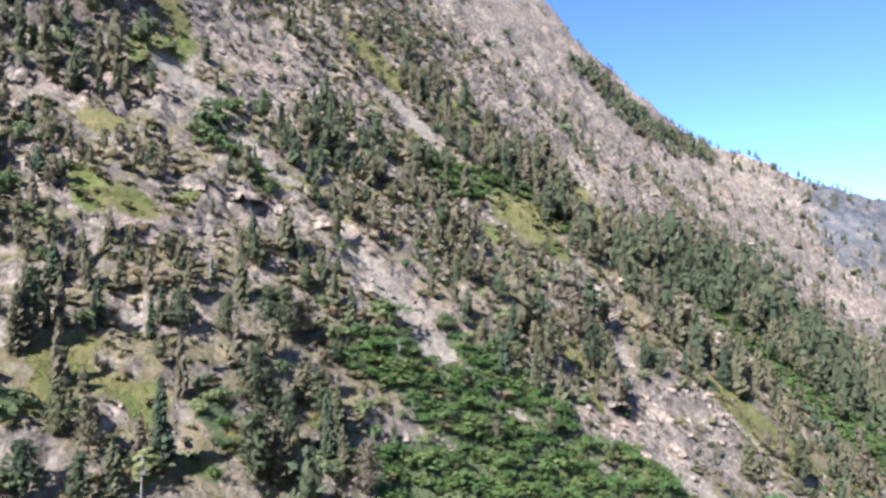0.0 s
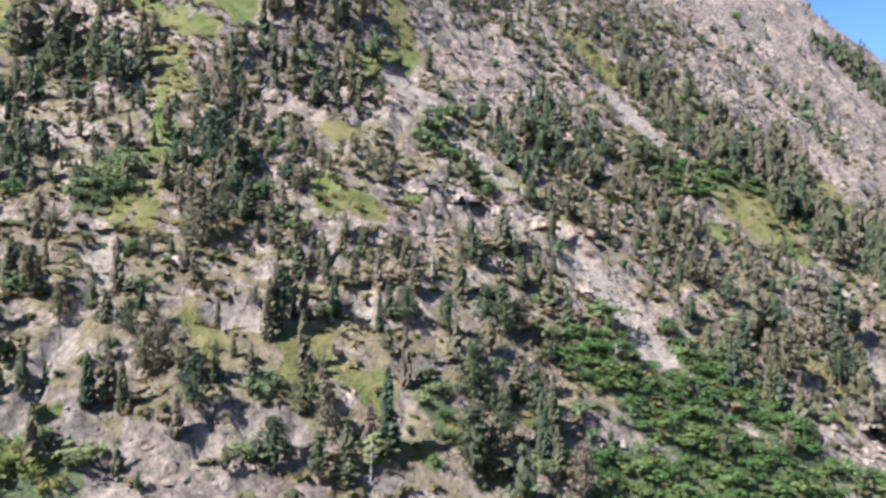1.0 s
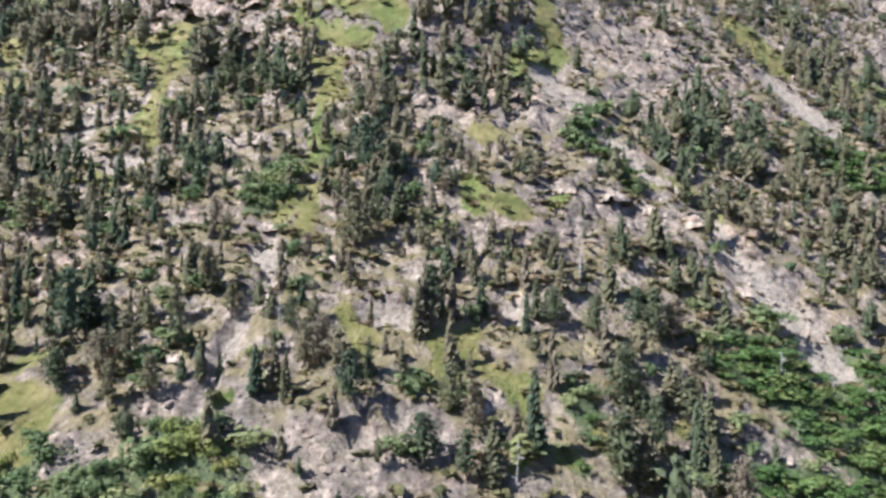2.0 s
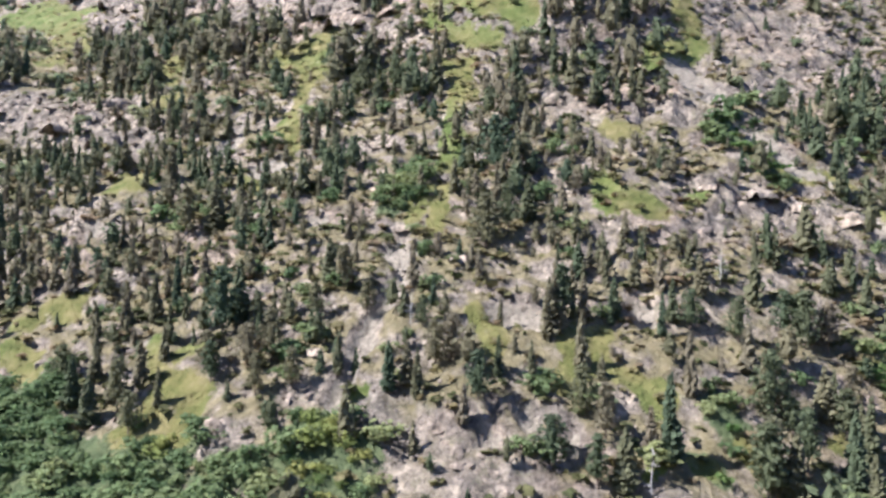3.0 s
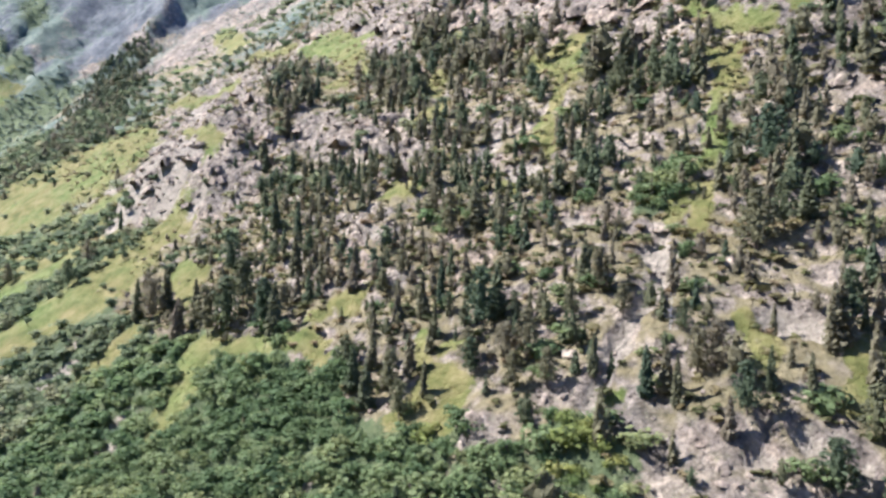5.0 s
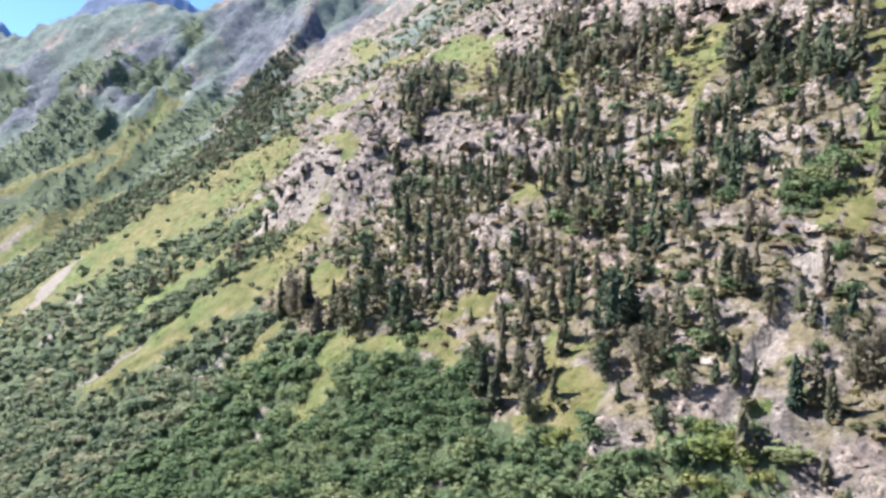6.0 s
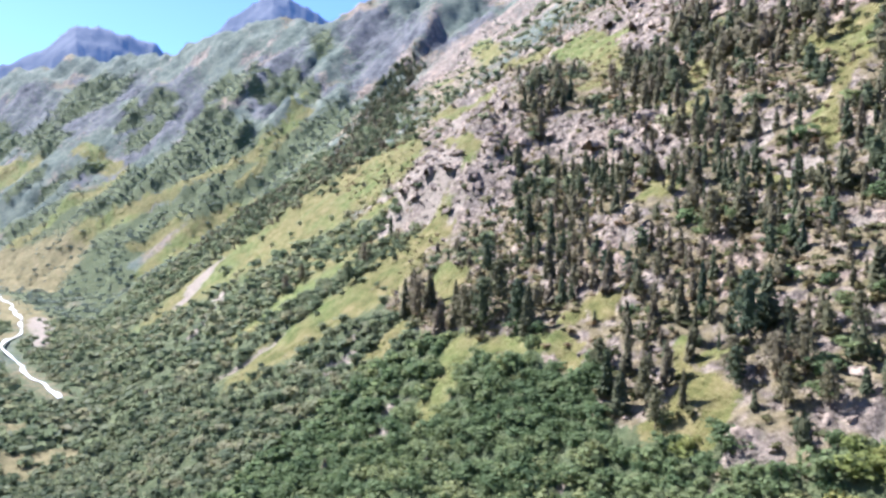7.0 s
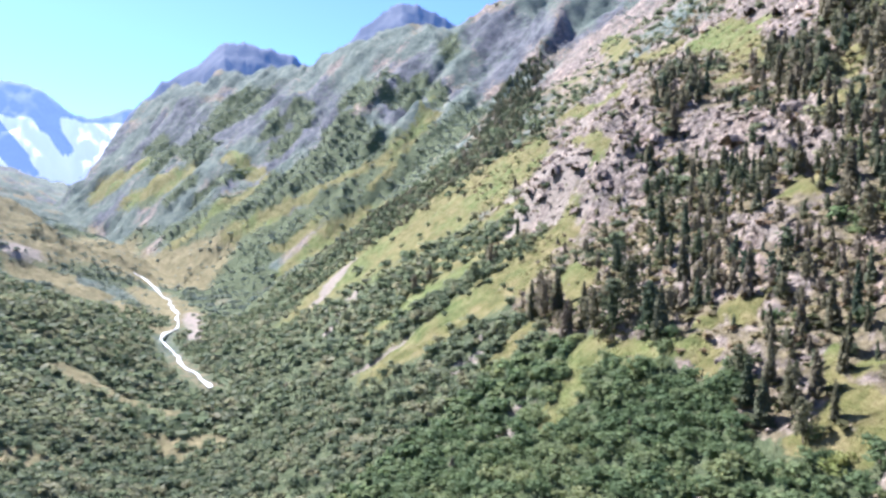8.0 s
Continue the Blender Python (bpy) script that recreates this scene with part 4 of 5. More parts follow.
def shrub_template(rng, clumps, leaf):
    """Quads of one broadleaf shrub of unit height: leaf clumps over a few lobes. Returns crown, stems."""
    v, q = [], []

    def quad(*p):
        q.append([len(v) + i for i in range(4)])
        v.extend(p)

    lobes = [(rng.uniform(-0.34, 0.34), rng.uniform(-0.34, 0.34), rng.uniform(0.22, 0.66), rng.uniform(0.22, 0.34)) for _ in range(7)]
    for i in range(clumps):
        lx, ly, lz, lr = lobes[i % 7]
        n = rng.normal(0, 1, 3)
        n[2] = abs(n[2]) - 0.35
        n /= np.linalg.norm(n)
        p = np.array([lx, ly, lz]) + n * lr * rng.uniform(0.75, 1.1)
        n = n + rng.normal(0, 0.45, 3)
        n /= np.linalg.norm(n)
        s = np.cross(n, rng.normal(0, 1, 3))
        s /= np.linalg.norm(s)
        u = np.cross(n, s)
        w = leaf * rng.uniform(0.7, 1.3)
        quad(p - s * w - u * w * rng.uniform(0.3, 0.7), p + s * w * rng.uniform(0.3, 0.8) - u * w, p + s * w + u * w * rng.uniform(0.4, 0.9), p - s * w * rng.uniform(0.2, 0.8) + u * w)
    for k in range(6):
        a0, a1 = 6.283 * k / 6, 6.283 * (k + 1) / 6
        for z0, r0, z1, r1 in ((0.0, 0.2, 0.6, 0.12),):
            quad((r0 * math.cos(a0), r0 * math.sin(a0), z0), (r0 * math.cos(a1), r0 * math.sin(a1), z0),
                 (r1 * math.cos(a1), r1 * math.sin(a1), z1), (r1 * math.cos(a0), r1 * math.sin(a0), z1))
    crown = (np.array(v, dtype=float), np.array(q))
    v, q = [], []
    for lx, ly, lz, lr in lobes:
        for k in range(4):
            a0, a1 = 6.283 * k / 4, 6.283 * (k + 1) / 4
            quad((0.03 * math.cos(a0), 0.03 * math.sin(a0), -0.15), (0.03 * math.cos(a1), 0.03 * math.sin(a1), -0.15),
                 (lx + 0.015 * math.cos(a1), ly + 0.015 * math.sin(a1), lz), (lx + 0.015 * math.cos(a0), ly + 0.015 * math.sin(a0), lz))
    return crown, (np.array(v, dtype=float), np.array(q))


def joined(name, templates, which, pos, tall, wide, turn, tint, material, label, category):
    """Many plants in one mesh."""
    vs, qs, ts, base = [], [], [], 0
    for k, (v, q) in enumerate(templates):
        sel = which == k
        if not sel.any():
            continue
        c, s = np.cos(turn[sel])[:, None], np.sin(turn[sel])[:, None]
        w = (tall[sel] * wide[sel])[:, None]
        out = np.stack([(v[:, 0] * c - v[:, 1] * s) * w, (v[:, 0] * s + v[:, 1] * c) * w, v[:, 2] * tall[sel][:, None]], -1) + pos[sel][:, None, :]
        n = len(out)
        vs.append(out.reshape(-1, 3))
        qs.append((q[None] + (base + np.arange(n) * len(v))[:, None, None]).reshape(-1, 4))
        ts.append(np.repeat(tint[sel], len(v)))
        base += n * len(v)
    me = quad_mesh(name, np.concatenate(vs), np.concatenate(qs), material, {"tint": np.concatenate(ts)})
    return tagged(new(name, me), label, category, kind="stuff")


def scatter(rng, x0, x1, y0, y1, cell):
    """A jittered grid of places."""
    gx, gy = np.meshgrid(np.arange(x0, x1, cell), np.arange(y0, y1, cell))
    x = gx.ravel() + rng.uniform(-0.48, 0.48, gx.size) * cell
    y = gy.ravel() + rng.uniform(-0.48, 0.48, gx.size) * cell
    return x, y


rng = np.random.default_rng(5)
CELL = 4.4
x, y = scatter(rng, -1250, 640, -260, 960, CELL)
d, az = np.hypot(x, y), bearing(x, y)
keep = (d > 95) & (d < np.where(az > 75, 1250, 930)) & (az > -40) & (az < 106)
x, y, d, az = x[keep], y[keep], d[keep], az[keep]
rel = base_height(x, y) / d
keep = rel < 0.46
x, y, d, az, rel = x[keep], y[keep], d[keep], az[keep], rel[keep]
c, a = contour(x, y)
wood = cover("wood", x, y)
open_ground = np.zeros_like(x)
for uphill, share in ((0.0, 1.0), (4.0, 0.95), (8.0, 0.8), (13.0, 0.9), (20.0, 0.8)):       # no tall trees right below open ground either
    k = 1 + uphill / d
    side = 1.0 if uphill < 10 else smooth(60, 68, az)
    for kind in ("grass", "scree", "shrub", "birch"):
        open_ground = np.maximum(open_ground, share * side * cover(kind, x * k, y * k))
clumpy = smooth(-0.35, 0.5, fbm(x, y, 34, 2, 301))
p = 0.24 + 0.4 * clumpy * (1 - 0.3 * smooth(0.05, 0.3, rel) * smooth(10, 25, az))
crest_rock = smooth(14, 2, az) * smooth(0.10, 0.2, rel)           # bare upper face down the valley
p = p * (1 - 0.45 * crest_rock) * (1 - 0.3 * smooth(12, 2, az))
p = p * (1 - 0.55 * smooth(74, 84, az) * smooth(-0.02, 0.03, rel))   # thin wood on the crag
p = p * (1 - 0.6 * smooth(0.30, 0.36, rel) * smooth(25, 40, az))
p = np.maximum(p * (1 - 0.9 * cover("cliff", x, y)), 0.62 * wood)
p = p * (1 - 0.97 * np.minimum(open_ground, 1) * (1 - 0.5 * wood * smooth(66, 60, az)))
p = p * (1 - 0.96 * shrub_zone(x, y) * (1 - wood))
p = p * np.maximum(smooth(640, 480, a), wood)
p = p * np.maximum(wood, (1 - 0.5 * smooth(0.15, 0.22, rel) * smooth(56, 63, az)) * (1 - 0.35 * smooth(0.08, 0.15, rel) * smooth(62, 70, az)))
p = p * (1 + 1.1 * smooth(20, 30, az) * smooth(74, 64, az) * smooth(0.22, 0.1, rel)) * (1 - 0.3 * smooth(10, 16, az) * smooth(36, 28, az) * smooth(0.12, 0.18, rel))
p = p * (1 - 0.2 * smooth(560, 640, d) * smooth(12, 4, az))         # few trees along the crest
p = p * (1 - 0.4 * smooth(200, 160, d) * smooth(44, 34, az))           # more open at the foot
take = rng.random(len(x)) < p
x, y, d, az, wood, rel = x[take], y[take], d[take], az[take], wood[take], rel[take]
spot = np.array(CONSPICUOUS, dtype=float)
near_spot = np.min(np.hypot(x[:, None] - spot[None, :, 0], y[:, None] - spot[None, :, 1]), axis=1) < 5.5
x, y, d, az, wood, rel = [v[~near_spot] for v in (x, y, d, az, wood, rel)]
n = len(x)
z = height(x, y)
tall = (2.6 + 6.2 * rng.random(n) ** 1.3) * (1 + 0.3 * smooth(24, 8, az)) * (1 + wood * (0.25 + 0.25 * smooth(0.05, 0.25, rel))) * (1 - 0.25 * smooth(0.15, 0.3, rel) * smooth(14, 2, az))
tall = tall * (1 + 0.3 * smooth(0.02, 0.28, rel) * smooth(8, 25, az))
tall = tall * np.where(rng.random(n) < 0.12, rng.uniform(1.1, 1.35, n), 1.0)
tall = tall * (1 - 0.22 * smooth(72, 80, az)) * (1 + 0.5 * wood * smooth(0, -12, az)) * (1 - 0.2 * smooth(560, 640, d) * smooth(12, 4, az)) * (1 + 0.35 * smooth(190, 130, d))
wide = rng.uniform(0.9, 1.45, n) * (1 + 0.25 * smooth(72, 80, az))
tint = np.clip(0.5 + 0.42 * fbm(x, y, 45, 2, 305) + rng.normal(0, 0.2, n) - 0.22 * wood + 0.15 * smooth(42, 52, az) * smooth(78, 70, az), 0, 0.98)
turn = rng.uniform(0, 6.283, n)
# the conspicuous trees come first
extra = len(spot)
x, y, z = np.concatenate([spot[:, 0], x]), np.concatenate([spot[:, 1], y]), np.concatenate([height(spot[:, 0], spot[:, 1]), z])
tall, wide = np.concatenate([spot[:, 2] * 0.92, tall]), np.concatenate([rng.uniform(0.85, 1.3, extra), wide])
tint, turn = np.concatenate([rng.uniform(0.0, 0.5, extra), tint]), np.concatenate([rng.uniform(0, 6.283, extra), turn])
n += extra
pos = np.stack([x, y, z], -1)
trng = np.random.default_rng(8)
wood_conifers = conifer_set(trng, 1) + conifer_set(trng, 2)
near_conifers = conifer_set(trng, 0)
which = rng.integers(0, 8, n) + 8 * (np.hypot(x, y) > 420)
order = np.argsort(np.where(np.arange(n) < extra, -1000, z + 0.15 * np.abs(x + 60)))     # the lowest rows at the foot of the spur stand as single trees
singles, rest = order[:300], order[300:]
joined("conifer_wood", [t[0] for t in wood_conifers], which[rest], pos[rest], tall[rest], wide[rest], turn[rest], tint[rest], M_CONIFER,
       "open mountain wood of dark green and olive conifers on rocky slopes", "trees")


def plant_things(kind, templates, materials, idx, label, category, group, pos, tall, wide, turn):
    """Single plants: an empty at the foot, with a trunk and a crown under it."""
    protos = []
    for k, (crown, stem) in enumerate(templates):
        root = tagged(new(kind), label[0] if k < len(templates) * 0.5 else label[-1], category, group)
        for name, (v, q), m in (("trunk", stem, materials[1]), ("crown", crown, materials[0])):
            ob = new(name, quad_mesh(name, v, q, m))
            ob.parent = root
        protos.append(root)
    used = set()
    for j, i in enumerate(idx):
        k = j % len(protos)
        m = Matrix.LocRotScale(Vector(pos[i]), Euler((0, 0, turn[i])), None)
        sc = Matrix.Diagonal((tall[i] * wide[i], tall[i] * wide[i], tall[i], 1))
        if k in used:
            ob = copy_thing(protos[k], m)
        else:
            ob = protos[k]
            used.add(k)
        ob.matrix_basis = m @ sc


plant_things("conifer", near_conifers, (M_CONIFER, M_BARK), singles, ("slender dark green conifer on the rocky foot of the slope", "broad round-crowned green pine on the rocky slope"), "tree", "conifers on the slope", pos, tall, wide, turn)

# ---- shrubs ----
srng = np.random.default_rng(21)
shrubs_near = [shrub_template(srng, 150, 0.07) for _ in range(5)]
shrubs_mid = [shrub_template(srng, 44, 0.135) for _ in range(5)]
shrubs_far = [shrub_template(srng, 14, 0.26) for _ in range(5)]
def zone_kept(x, y):
    return np.maximum(shrub_zone(x, y), cover("shrub", x, y))


shrubs_dwarf = [(t[0][0][:40], t[0][1][:10]) for t in [shrub_template(srng, 10, 0.32) for _ in range(5)]]
sets = {"valley": [], "foot": [], "chute": [], "far": [], "birch": []}
for cell, lo, hi, size, detail in ((3.4, 100, 235, 4.6, 0), (3.8, 235, 420, 4.5, 1), (5.8, 420, 950, 5.2, 2), (8.6, 950, 2500, 6.2, 2)):
    x, y = scatter(rng, -2400 if hi > 1000 else -950, 700 if hi < 1000 else 0, -1300 if hi > 1000 else -800, 600, cell)
    d, az = np.hypot(x, y), bearing(x, y)
    keep = (d > lo) & (d < hi) & (((az > -40) & (az < 128)))
    keep &= base_height(x, y) > -0.43 * d                       # nothing grows right under the eye
    x, y, d = x[keep], y[keep], d[keep]
    bare = np.maximum(np.maximum(cover("grass", x, y), cover("scree", x, y)), 0.93 * cover("dry", x, y))
    for uphill in (7.0, 13.0):                                   # low growth only just below the open strips
        k = 1 + uphill / d * np.clip(d / 500, 1, 2)
        bare = np.maximum(bare, 0.9 * smooth(60, 68, bearing(x, y)) * smooth(260, 340, d) * np.maximum(cover("grass", x * k, y * k), cover("scree", x * k, y * k)))
    bare = bare * (1 - 0.9 * near_strokes(SHRUB_STRIPS, x, y))          # bushy bands between the meadow strips
    chute = np.maximum(cover("shrub", x, y), cover("birch", x, y))
    zone = shrub_zone(x, y) * np.maximum(0.55 + 0.45 * smooth(-0.4, 0.2, fbm(x, y, 50, 2, 401)), 0.95 * smooth(320, 240, d))
    p = np.maximum(zone, np.minimum(1.0, 1.4 * chute)) * (1 - 0.96 * bare) * smooth(7, 15, river_gap(x, y))
    wooded = cover("wood", x, y)
    p = np.maximum(p, 0.9 * wooded * (d > 480) * (1 - 0.96 * bare))
    dwarf = 0.35 * (d > 850) * smooth(0.0, 0.3, fbm(x, y, 85, 5, 421)) * (0.3 + 0.7 * smooth(440, 330, base_height(x, y))) * (bearing(x, y) > 60)
    p = np.maximum(p, dwarf * smooth(30, 60, river_gap(x, y)))
    stray = (0.045 + 0.095 * smooth(56, 66, bearing(x, y)) * (d > 300)) * (1 - bare) * (1 - 0.8 * cover("cliff", x, y)) * smooth(30, 60, river_gap(x, y)) * (d < 1200) * (1 + 0.4 * smooth(60, 75, bearing(x, y)) * (d > 600)) * smooth(0.40, 0.34, base_height(x, y) / d)
    p = np.maximum(p, stray)
    p = np.maximum(p, 0.16 * (d > 600) * smooth(14, 22, river_gap(x, y)) * smooth(90, 60, river_gap(x, y)))
    take = rng.random(len(x)) < p
    x, y, d, chute, wooded = x[take], y[take], d[take], chute[take], wooded[take]
    n = len(x)
    low = (d > 900) & (zone_kept(x, y) < 0.3)
    is_chute = (chute > 0.5) & (bearing(x, y) < 18)
    birch = cover("birch", x, y) > 0.5
    tall = 0.88 * size * (0.5 + 0.6 * rng.random(n) + 0.55 * rng.random(n) ** 4) * np.where(is_chute, 0.6, 1.0) * np.where(birch, 0.72, 1.0) * np.where(low, 0.6, 1.0) * np.where(d > 950, 0.5, 1.0) * (0.5 + 0.5 * smooth(8, 22, river_gap(x, y)))
    pos = np.stack([x, y, height(x, y) - 0.1 * tall], -1)
    tint = np.clip(0.45 + 0.4 * fbm(x, y, 60, 2, 405) + rng.normal(0, 0.3, n), 0, 0.98)
    data = (pos, tall, rng.uniform(1.25, 2.0, n) * np.where(is_chute | (d > 950), 1.5, 1.0), rng.uniform(0, 6.283, n), tint, np.where(low, 3, detail))
    is_chute = is_chute & ~birch
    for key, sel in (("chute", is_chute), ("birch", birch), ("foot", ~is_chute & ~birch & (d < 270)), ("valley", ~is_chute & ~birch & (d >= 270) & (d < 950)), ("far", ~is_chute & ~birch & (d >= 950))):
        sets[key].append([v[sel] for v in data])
for key, m, label in (("valley", M_VALLEY_HAZED, "dense green birch and willow scrub on the valley floor and lower slopes"), ("foot", M_FOOT, "lush green birch and rowan thicket at the foot of the spur"), ("chute", M_CHUTE, "bright green broadleaf thicket filling an avalanche chute"),
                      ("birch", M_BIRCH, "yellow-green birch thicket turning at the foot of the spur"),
                      ("far", M_FAR_HAZED, "alpine scrub on the flank up the valley, leaves paled and blued for haze")):
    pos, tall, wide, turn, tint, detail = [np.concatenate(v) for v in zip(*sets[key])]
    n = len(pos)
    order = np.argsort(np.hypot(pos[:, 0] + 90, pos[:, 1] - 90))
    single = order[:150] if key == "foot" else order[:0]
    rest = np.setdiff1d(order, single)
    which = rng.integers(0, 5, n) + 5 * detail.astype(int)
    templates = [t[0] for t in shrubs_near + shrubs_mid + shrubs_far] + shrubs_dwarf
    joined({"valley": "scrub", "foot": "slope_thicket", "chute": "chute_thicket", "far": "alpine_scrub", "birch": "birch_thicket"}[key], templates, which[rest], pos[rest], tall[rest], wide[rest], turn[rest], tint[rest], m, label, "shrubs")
    if len(single):
        plant_things("broadleaf_shrub", shrubs_near, (m, M_BARK), single, ("rounded green broadleaf shrub on the lower slope",), "shrub", "shrubs at the foot of the spur", pos, tall, wide, turn)


# ---- undergrowth: juniper, heather and dead grass between the trees ----
urng = np.random.default_rng(44)
x, y = scatter(urng, -720, 480, -20, 720, 2.6)
d, az = np.hypot(x, y), bearing(x, y)
keep = (d > 100) & (d < np.where(az > 56, 760, 640)) & (az > -36) & (az < 96)
x, y, d, az = x[keep], y[keep], d[keep], az[keep]
keep = base_height(x, y) / d < 0.4
x, y, d, az = x[keep], y[keep], d[keep], az[keep]
p = (1 - 0.5 * smooth(200, 150, d)) * (0.34 + 0.5 * smooth(-0.3, 0.4, fbm(x, y, 22, 3, 451))) * (1 - 0.95 * cover("scree", x, y)) * (1 - 0.75 * cover("cliff", x, y)) * (1 - 0.6 * cover("grass", x, y)) * (1 - shrub_zone(x, y)) * np.where(az > 56, smooth(760, 600, d), smooth(640, 420, d))
take = urng.random(len(x)) < p
x, y, d = x[take], y[take], d[take]
n = len(x)
tuft = [shrub_template(urng, 8, 0.28) for _ in range(5)]
tuft = [(t[0][0][:32], t[0][1][:8]) for t in tuft]
tall = 0.7 + 0.9 * urng.random(n) + 1.5 * urng.random(n) ** 3
joined("undergrowth", tuft, urng.integers(0, 5, n), np.stack([x, y, height(x, y) - 0.25 * tall], -1), tall, urng.uniform(1.2, 2.2, n), urng.uniform(0, 6.283, n),
       np.clip(0.5 + 0.4 * fbm(x, y, 18, 2, 455) + urng.normal(0, 0.25, n), 0, 0.98), M_TUFT, "low olive and brown heath between rocks and trees", "undergrowth")


# ---- bleached dead trees ----
def dead_tree(x, y, tall, seed):
    r = np.random.default_rng(seed)
    root = tagged(new("dead_tree"), "bleached grey dead conifer with bare branches", "tree", "dead trees on the slope")
    root.matrix_basis = Matrix.Translation((x, y, float(height(np.array([x]), np.array([y]))[0])))

    def limb(name, a, b, w0, w1, parent):
        a, b = Vector(a), Vector(b)
        q = (b - a).to_track_quat("Z", "Y")
        v, f = [], []
        for p, w in ((a, w0), (b, w1)):
            for k in range(5):
                v.append(p + q @ Vector((w * math.cos(1.2566 * k), w * math.sin(1.2566 * k), 0)))
        f = [(k, (k + 1) % 5, 5 + (k + 1) % 5, 5 + k) for k in range(5)]
        me = bpy.data.meshes.new(name)
        me.from_pydata([tuple(p) for p in v], [], f)
        me.materials.append(M_DEAD)
        ob = new(name, me)
        ob.parent = parent
        return ob

    trunk = limb("trunk", (0, 0, -0.8), (0.2, 0.1, tall), 0.15, 0.04, root)
    for k in range(26):
        f = r.uniform(0.15, 0.95)
        t = r.uniform(0, 6.283)
        long = tall * 0.24 * (1.15 - f) + 0.3
        o = Vector((0.2 * f, 0.1 * f, tall * f))
        limb("branch", o, o + Vector((math.cos(t) * long, math.sin(t) * long, r.uniform(-0.1, 0.5) * long)), 0.06, 0.02, trunk)


for k, (x0, y0, tall0) in enumerate(((-58, 175, 9), (-12, 188, 8), (-52, 121, 9), (-108, 118, 8), (20, 300, 9))):
    dead_tree(x0, y0, tall0, 70 + k)


# ==== stones ====
def hull(rng, flat):
    bm = bmesh.new()
    for _ in range(13):
        v = Vector(rng.normal(0, 1, 3))
        v.normalize()
        bm.verts.new((v.x * rng.uniform(0.75, 1.1), v.y * rng.uniform(0.75, 1.1), v.z * flat))
    bmesh.ops.convex_hull(bm, input=bm.verts)
    for v in [v for v in bm.verts if not v.link_faces]:
        bm.verts.remove(v)
    bmesh.ops.recalc_face_normals(bm, faces=bm.faces)
    return bm


def boulder_mesh(rng, flat):
    bm = hull(rng, flat)
    me = bpy.data.meshes.new("boulder")
    bm.to_mesh(me)
    bm.free()
    me.materials.append(M_STONE)
    return me


brng = np.random.default_rng(33)
meshes = [boulder_mesh(brng, brng.uniform(0.55, 0.9)) for _ in range(9)]
x, y = scatter(brng, -620, 520, -20, 800, 2.8)
d, az = np.hypot(x, y), bearing(x, y)
keep = (d > 100) & (d < 800) & (az > -36) & (az < 92) & (base_height(x, y) / d < 0.4)
x, y, d = x[keep], y[keep], d[keep]
rocky = 0.05 + 0.4 * cover("cliff", x, y) + 0.22 * cover("scree", x, y) + 0.14 * smooth(0, 0.5, fbm(x, y, 40, 3, 57))
rocky = rocky * (1 - 0.9 * np.maximum(cover("grass", x, y), np.maximum(cover("shrub", x, y), shrub_zone(x, y))))
take = brng.random(len(x)) < rocky * smooth(700, 350, d)
x, y, d = x[take], y[take], d[take]
z = height(x, y)
size = brng.uniform(0.4, 1.0, len(x)) ** 2 * np.clip(d / 170, 0.9, 1.9)
order = np.argsort(d)
for i in order[:220]:
    ob = new("boulder", meshes[int(brng.integers(0, 9))])
    tagged(ob, "grey-beige weathered boulder lying on the slope", "boulder", "boulders on the slope")
    ob.matrix_basis = Matrix.LocRotScale((x[i], y[i], z[i] + 0.1 * size[i]), Euler(brng.uniform(-0.4, 0.4, 3) + np.array([0, 0, brng.uniform(0, 6)])), Vector((size[i] * brng.uniform(0.9, 1.7), size[i], size[i])))
vs, fs, base = [], [], 0
shapes = []
for me in meshes:
    shapes.append((np.array([tuple(v.co) for v in me.vertices]), [tuple(p.vertices) for p in me.polygons]))
for i in order[220:]:
    v, f = shapes[int(brng.integers(0, 9))]
    t = brng.uniform(0, 6.283)
    w = v * np.array([brng.uniform(0.9, 1.8), 1, brng.uniform(0.7, 1.1)]) * size[i]
    w = np.stack([w[:, 0] * math.cos(t) - w[:, 1] * math.sin(t), w[:, 0] * math.sin(t) + w[:, 1] * math.cos(t), w[:, 2]], -1) + np.array([x[i], y[i], z[i] + 0.1 * size[i]])
    vs.extend(w.tolist())
    fs.extend([tuple(k + base for k in face) for face in f])
    base += len(v)
me = bpy.data.meshes.new("rubble")
me.from_pydata(vs, [], fs)
me.materials.append(M_STONE)
tagged(new("rubble", me), "grey-beige rubble and ledges strewn over the slopes", "rocks", kind="stuff")


